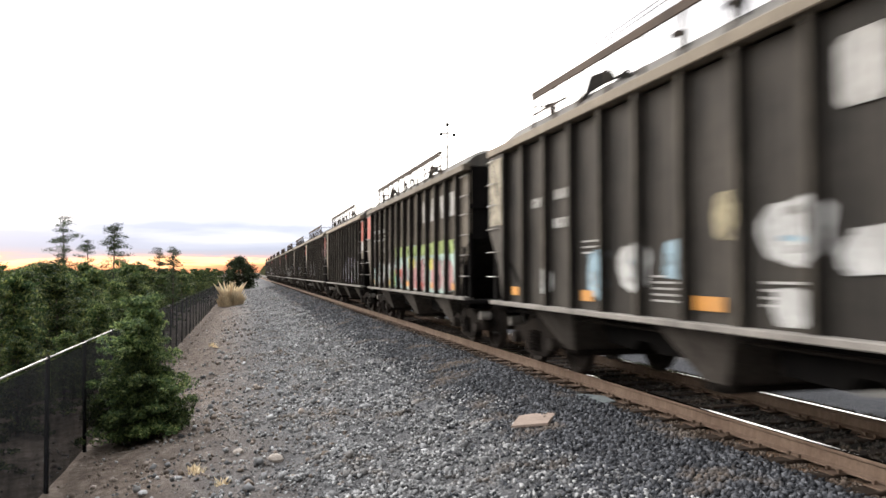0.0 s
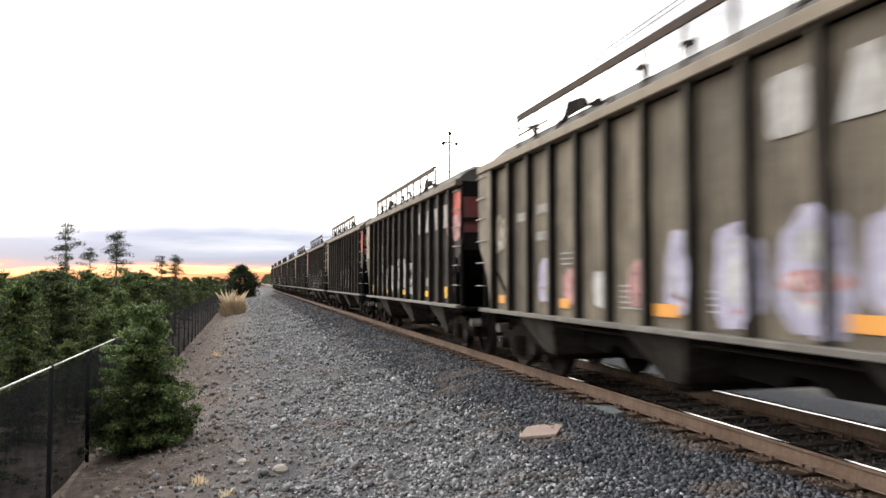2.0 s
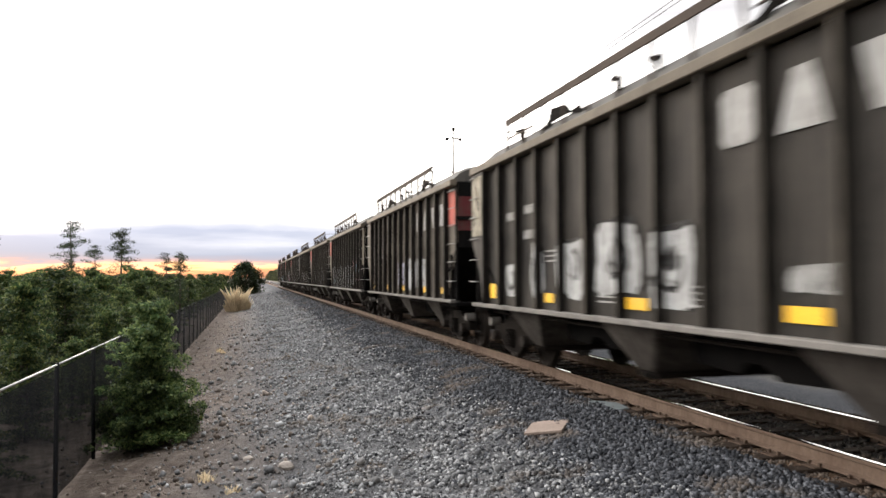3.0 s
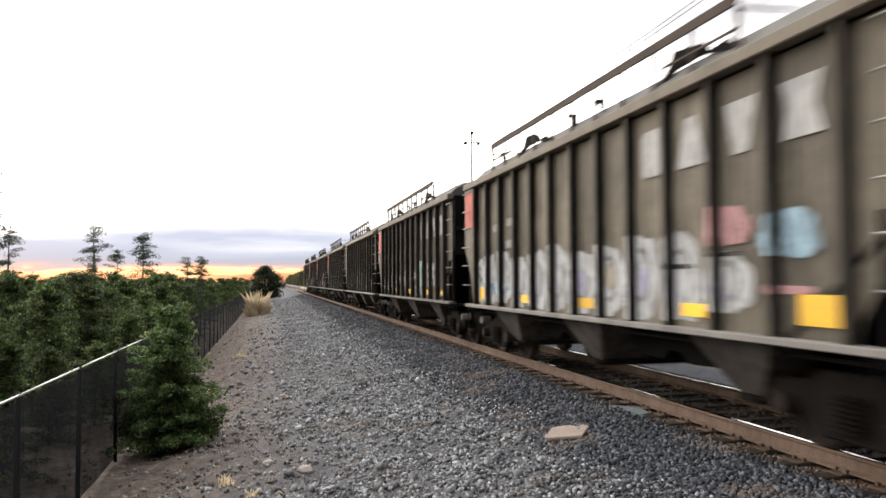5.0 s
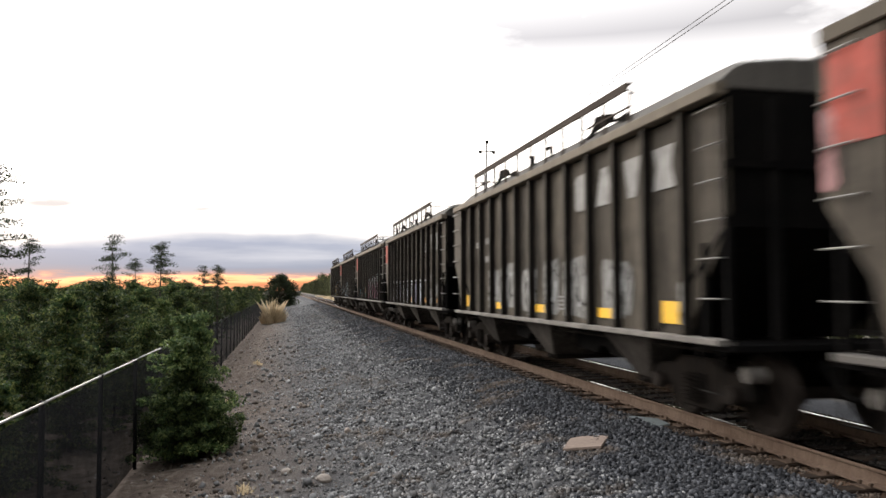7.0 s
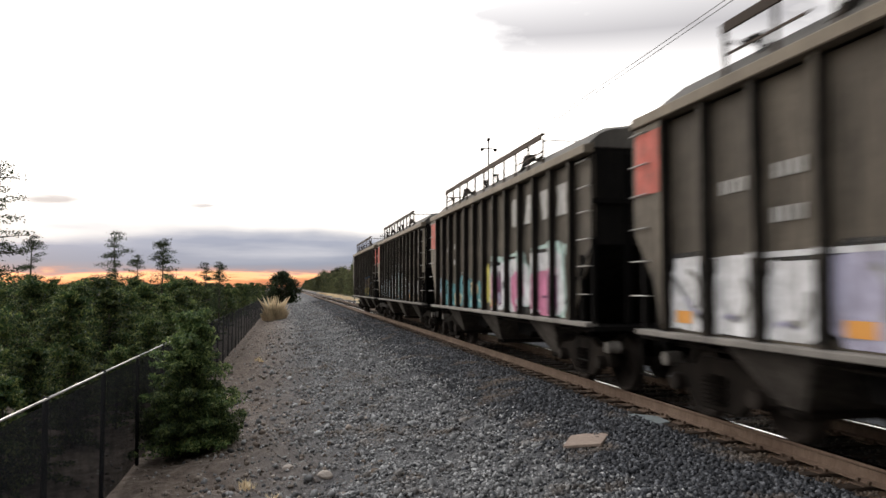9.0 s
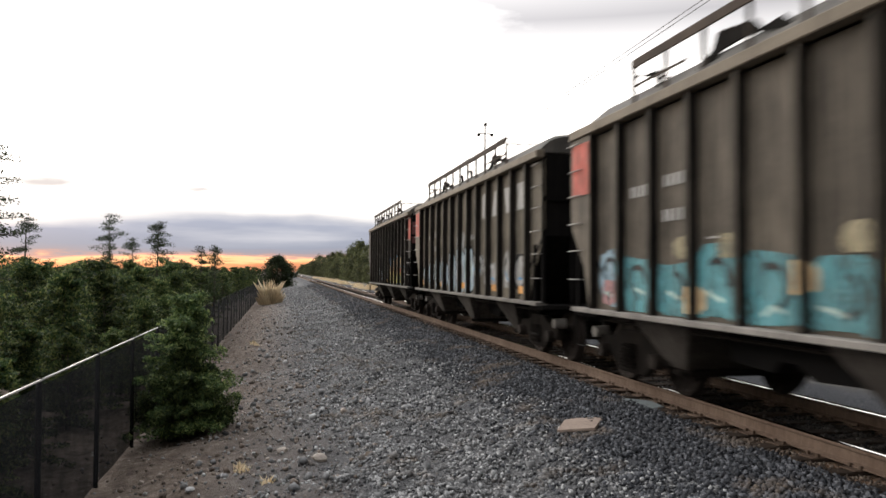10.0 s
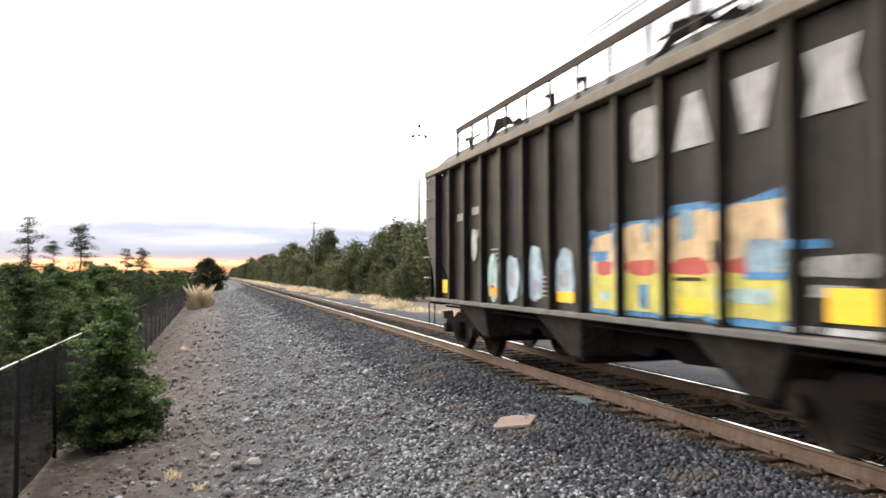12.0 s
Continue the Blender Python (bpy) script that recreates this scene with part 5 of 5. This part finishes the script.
def build_plants():
    rng = random.Random(8)
    # the bush in front of the fence
    bush = conifer_meshes(1, 2.45, 0.92, 15, 10, 4, 62, 0.036, M_LEAF_BUSH, 0.04, 1.0, 0.62)
    plant("bush", "pointed bushy green young tree standing on the dirt beside the fence", "bush", bush, pose(-7.02, 13.4, -1.2))
    low = plant_meshes(2, 1.3, 0.62, 34, 330, 0.03, M_LEAF_BUSH, 0.03, 0.0, "round")
    plant("bush", "low green shrub leaning on the fence", "bush", low, pose(-7.25, 13.9, -1.24, 0, 0, 40))
    plant("bush", "low green shrub at the foot of the pointed bush", "bush", low, pose(-6.75, 13.6, -1.2, 0, 0, 160) @ Matrix.Diagonal((0.9, 0.9, 0.9, 1)))
    # young trees in rows behind the fence
    kinds = [conifer_meshes(10 + i, 3.4, 1.2 + 0.14 * i, 10, 7, 4, 40, 0.05, M_LEAF_ORCHARD) for i in range(5)]
    far = [conifer_meshes(20 + i, 3.4, 1.4, 9, 5, 2, 22, 0.10, M_LEAF_ORCHARD) for i in range(3)]
    for row in range(8):
        x = -10.0 - 2.9 * row
        y = 6.5 + 1.1 * (row % 3)
        while y < 150:
            near = y < 45 and row < 4
            px, py = x + rng.uniform(-0.5, 0.5), y + rng.uniform(-0.6, 0.6)
            k = rng.uniform(0.86, 1.0) if y < 15 else rng.uniform(0.74, 0.95) if y < 30 else rng.uniform(0.82, 1.04)
            ob = plant("orchard_tree", "leafy dark green young tree in a row behind the fence", "tree", rng.choice(kinds if near else far),
                       pose(px, py, -1.3, 0, 0, rng.uniform(0, 360)) @ Matrix.Diagonal((k, k, k, 1)), "orchard trees")
            y += 2.3 if near else (3.2 if row < 3 else 4.6)
    # smaller ones close behind the fence
    y = 8.6
    while y < 34:
        k = rng.uniform(0.46, 0.66)
        plant("orchard_tree", "small bright green young tree close behind the fence", "tree", rng.choice(kinds), pose(-9.1 + rng.uniform(-0.2, 0.2), y, -1.3, 0, 0, rng.uniform(0, 360)) @ Matrix.Diagonal((k, k, k, 1)), "orchard trees")
        y += rng.uniform(1.7, 2.5)
    # taller, thin-topped trees that stand above the rows
    spire = [conifer_meshes(30 + i, 6.0, 2.1, 14, 4, 6, 26, 0.045, M_LEAF_DARK, 0.36, 0.66, 0.42) for i in range(3)]
    for i, (x, y, top) in enumerate(((-13.9, 40, 4.45), (-11.6, 40, 4.05), (-17.7, 40, 4.2), (-9.9, 44, 3.05), (-9.0, 42, 2.95), (-13.0, 41, 3.3), (-15.1, 27.5, 5.9))):
        k = (top + 1.15) / 6.0
        plant("slender_tree", "slender dark tree with sparse tiers, above the orchard", "tree", spire[i % 3], pose(x, y, -1.15, 0, 0, 70 * i) @ Matrix.Diagonal((k, k, k, 1)), "slender trees")
    # the round dark tree at the end of the fence
    d = plant_meshes(40, 5.0, 2.6, 100, 110, 0.16, M_LEAF_DARK, 0.02, 0.0, "round")
    plant("round_tree", "dense dark round tree beside the line", "tree", d, pose(-6.1, 120, -1.0) @ Matrix.Diagonal((1, 1, 0.95, 1)))
    # scrub and trees along the far side of the line
    wild = [plant_meshes(50 + i, 6.0, 2.6, 52, 80, 0.17, M_LEAF_RIGHT, 0.06, 0.3 * i, "round") for i in range(4)]
    y = 26.0
    while y < 760:
        for lane in range(2):
            x = 11.0 + 4.5 * lane + rng.uniform(-1.2, 1.2)
            swell = 0.78 + 0.26 * math.sin(0.085 * y + 1.3 * lane) + 0.16 * math.sin(0.23 * y)
            k = rng.uniform(0.75, 1.05) * (1.08 if lane else 0.66) * swell * (1.0 + 0.003 * min(y, 200))
            plant("scrub_tree", "olive-green spreading tree reaching to the ground", "tree", rng.choice(wild), pose(x, y + rng.uniform(-1.5, 1.5), -0.65, 0, 0, rng.uniform(0, 360)) @ Matrix.Diagonal((k, k, k, 1)), "trees beyond the line")
        y += 3.4 if y < 110 else 7.5 if y < 300 else 16.0


def grass_tuft(name, label, seed, count, height, wide, at, kind=""):
    rng = np.random.default_rng(seed)
    a, r = rng.uniform(0, 6.283, count), wide * rng.random(count) ** 0.6
    base = np.stack([r * np.cos(a), r * np.sin(a), np.zeros(count)], 1)
    h = (height * rng.uniform(0.12, 1.0, count) * (1 - 0.65 * (r / wide) ** 2))[:, None]
    out = np.stack([np.cos(a), np.sin(a), np.zeros(count)], 1) * (rng.uniform(-0.3, 0.6, count)[:, None] * h)
    side = np.stack([-np.sin(a), np.cos(a), np.zeros(count)], 1) * 0.012 * (1 + height)
    mid = base + out * 0.3 + np.array([0, 0, 1]) * h * 0.6
    tip = base + out + np.array([0, 0, 1]) * h
    v = np.stack([base - side, base + side, mid + side * 0.8, tip, mid - side * 0.8], 1).reshape(-1, 3)
    ob = new(name, raw_mesh(name, v, np.arange(5 * count).reshape(-1, 5), M_STRAW))
    ob.matrix_basis = at
    return tagged(ob, label, "dry grass", "dry grass tufts", "stuff")


def build_grass():
    rng = random.Random(3)
    for i, (x, y, h, w) in enumerate(((-6.5, 64, 2.35, 0.7), (-6.05, 63.6, 1.5, 0.6), (-6.8, 63.4, 1.2, 0.6))):
        grass_tuft("dry_grass_tuft", "tall straw-coloured grass tuft beside the fence", 60 + i, 420, h, w, pose(x, y, -1.1))
    for i in range(70):
        y = 38 + 3.4 * i + rng.uniform(-1, 1)
        grass_tuft("dry_grass_tuft", "low straw-coloured grass beyond the track", 80 + i % 5, 260, rng.uniform(0.35, 0.8), rng.uniform(0.6, 1.3), pose(rng.uniform(5.2, 8.0), y, -0.66))
    for i in range(7):
        grass_tuft("weed_tuft", "small dry weed tuft on the dirt verge", 90 + i, 40, rng.uniform(0.08, 0.2), 0.12, pose(rng.uniform(-7.4, -4.8), rng.uniform(8, 30), -0.97))


# ---- fence ----
FENCE_X, FENCE_BASE, FENCE_TOP = -7.85, -1.28, 0.52


def build_fence():
    fence = thing("fence", "black chain-link fence with dark woven screen and worn pale top rail", "fence", pose(FENCE_X, 0, FENCE_BASE))
    h = FENCE_TOP - FENCE_BASE
    post = Shape().tube([(0, 0, -0.3), (0, 0, h + 0.02)], 0.03, 10).mesh("post", M_FENCE, smooth=True)
    rng = random.Random(2)
    y0, step, n = -8.71, 2.45, 40
    for i in range(n + 1):
        part("post", post, M_FENCE, fence, at=pose(rng.uniform(-0.01, 0.01), y0 + i * step, 0, rng.uniform(-0.6, 0.6), rng.uniform(-0.8, 0.8)))
    for i in range(n):
        a, b = y0 + i * step, y0 + (i + 1) * step
        part("top_rail", Shape().tube([(0, a, h), (0, b, h)], 0.014, 8), M_FENCE_TOP if i < 12 else M_FENCE, fence, "worn pale top rail" if i < 12 else "", smooth=True)
        # the screen sags a little between the posts
        nx, nz = 8, 5
        v = [(0.035 + 0.02 * math.sin(math.pi * j / nx) * math.sin(math.pi * k / nz) + rng.uniform(-0.004, 0.004), a + (b - a) * j / nx,
              0.1 + rng.uniform(-0.01, 0.01) * (k == 0) + (h - 0.14) * k / nz) for k in range(nz + 1) for j in range(nx + 1)]
        m = nx + 1
        f = [(k * m + j, k * m + j + 1, (k + 1) * m + j + 1, (k + 1) * m + j) for k in range(nz) for j in range(nx)]
        part("screen", Shape().add(v, f), M_SCREEN, fence, "dark see-through woven screen", smooth=True)


# ---- poles and wires ----
def build_poles():
    lamp = thing("floodlight_pole", "tall grey pole with three floodlight heads", "light pole", pose(19.1, 90, -0.6))
    part("pole", Shape().tube([(0, 0, -0.2), (0, 0, 20.9)], 0.17, 10, 0.09), M_POLE, lamp, smooth=True)
    part("crossarm", Shape().box(-0.9, 0.9, -0.06, 0.06, 19.55, 19.67), M_POLE, lamp)
    for x, z in ((-0.85, 19.45), (0.85, 19.45), (0, 20.75)):
        part("floodlight", Shape().prism([(-0.2, -0.08), (0.12, -0.2), (0.2, 0.06), (-0.06, 0.2)], 0, x - 0.18, x + 0.18).mesh("floodlight", M_BRACKET, 0.03), None, lamp, "dark floodlight head", at=pose(0, -0.2, z))
    tops = ((-45, 12.9), (112, 9.9))
    for y, top in tops:
        pole = thing("utility_pole", "wooden utility pole with a crossarm carrying wires", "utility pole", pose(8.9, y, -0.6), "utility poles")
        part("pole", Shape().tube([(0, 0, -0.2), (0, 0, top + 0.3)], 0.13, 10, 0.09), M_POLE, pole, smooth=True)
        part("crossarm", Shape().box(-0.7, 0.7, -0.05, 0.05, top - 0.1, top), M_POLE, pole)
        for x in (-0.6, -0.35, 0.6):
            part("insulator", Shape().tube([(x, 0, top), (x, 0, top + 0.2)], 0.04, 8), M_BRIGHT, pole)
    for x, drop in ((-0.6, 0.0), (-0.35, 0.0)):
        pts = []
        for (a, za), (b, zb) in zip(tops, tops[1:]):
            pts += [(8.9 + x, a + (b - a) * i / 24, za - 0.4 + (zb - za) * i / 24 - (0.3 + drop) * (1 - (2 * i / 24 - 1) ** 2)) for i in range(25)]
        wire = new("overhead_wire", Shape().tube(pts, 0.014, 5).mesh("overhead_wire", M_WIRE))
        tagged(wire, "thin dark overhead wire strung between utility poles", "wire", "overhead wires")


# ---- loose things by the track ----
def build_litter():
    board = Shape().prism([(-0.27, -0.36), (0.25, -0.42), (0.3, 0.33), (-0.1, 0.44), (-0.26, 0.38)], 2, -0.025, 0.025).mesh("board", M_BOARD, 0.008)
    ob = new("board", board)
    ob.matrix_basis = pose(-1.62, 9.25, -0.315, 2, -9, -30) @ Matrix.Diagonal((0.95, 0.8, 0.8, 1))
    tagged(ob, "flat weathered tan board lying on the ballast", "board")
    slab = Shape().prism([(-0.36, -0.3), (0.2, -0.42), (0.42, -0.05), (0.3, 0.38), (-0.2, 0.42)], 2, -0.03, 0.025).mesh("slab", M_SLAB, 0.01)
    ob = new("slab", slab)
    ob.matrix_basis = pose(-0.55, 9.85, -0.212, 0, -4, 25) @ Matrix.Diagonal((0.8, 0.9, 1, 1))
    tagged(ob, "thin pale blue-grey slab half buried in ballast", "slab")
    for i, (x, y, s, mat, label) in enumerate(((-4.9, 10.5, 0.11, M_DIRT_STONE, "rust-brown stone lying on the pale gravel"), (-5.4, 11.2, 0.08, M_DIRT_STONE, "tan stone lying on the gravel"),
                                               (-6.5, 9.6, 0.06, M_BALLAST_PALE, "small white stone on the dirt verge"), (-6.9, 9.0, 0.07, M_DIRT_STONE, "tan clod on the dirt verge"))):
        bm = bmesh.new()
        bmesh.ops.create_icosphere(bm, subdivisions=2, radius=s)
        rng = random.Random(i)
        for v in bm.verts:
            v.co *= 1 + 0.28 * noise.noise(v.co / s * 1.2 + Vector((i * 7, 0, 0)))
            v.co.z *= 0.6
        me = bpy.data.meshes.new("stone")
        bm.to_mesh(me)
        bm.free()
        me.materials.append(mat)
        ob = new("stone", me)
        ob.matrix_basis = pose(x, y, ground_z(x, y) + 0.25 * s, 0, 0, 50 * i)
        tagged(ob, label, "stone")


build_fence()
build_plants()
build_grass()
build_poles()
build_litter()
build_stones()


# ---- what moves ----
def motions():
    for k, car in enumerate(CARS):
        lead = FIRST + PITCH * k
        walk(car, [(0.5 * i, pose(0.7525, lead - along(0.5 * i), 0)) for i in range(25)])
        for bogie in car.children:
            if not bogie.name.startswith("bogie"):
                continue
            for ws in bogie.children:
                if ws.name.startswith("wheelset"):
                    y = ws.location.y
                    walk(ws, [(i / FPS, pose(0, y, WHEEL_R, math.degrees(along(i / FPS) / WHEEL_R))) for i in range(361)])


motions()
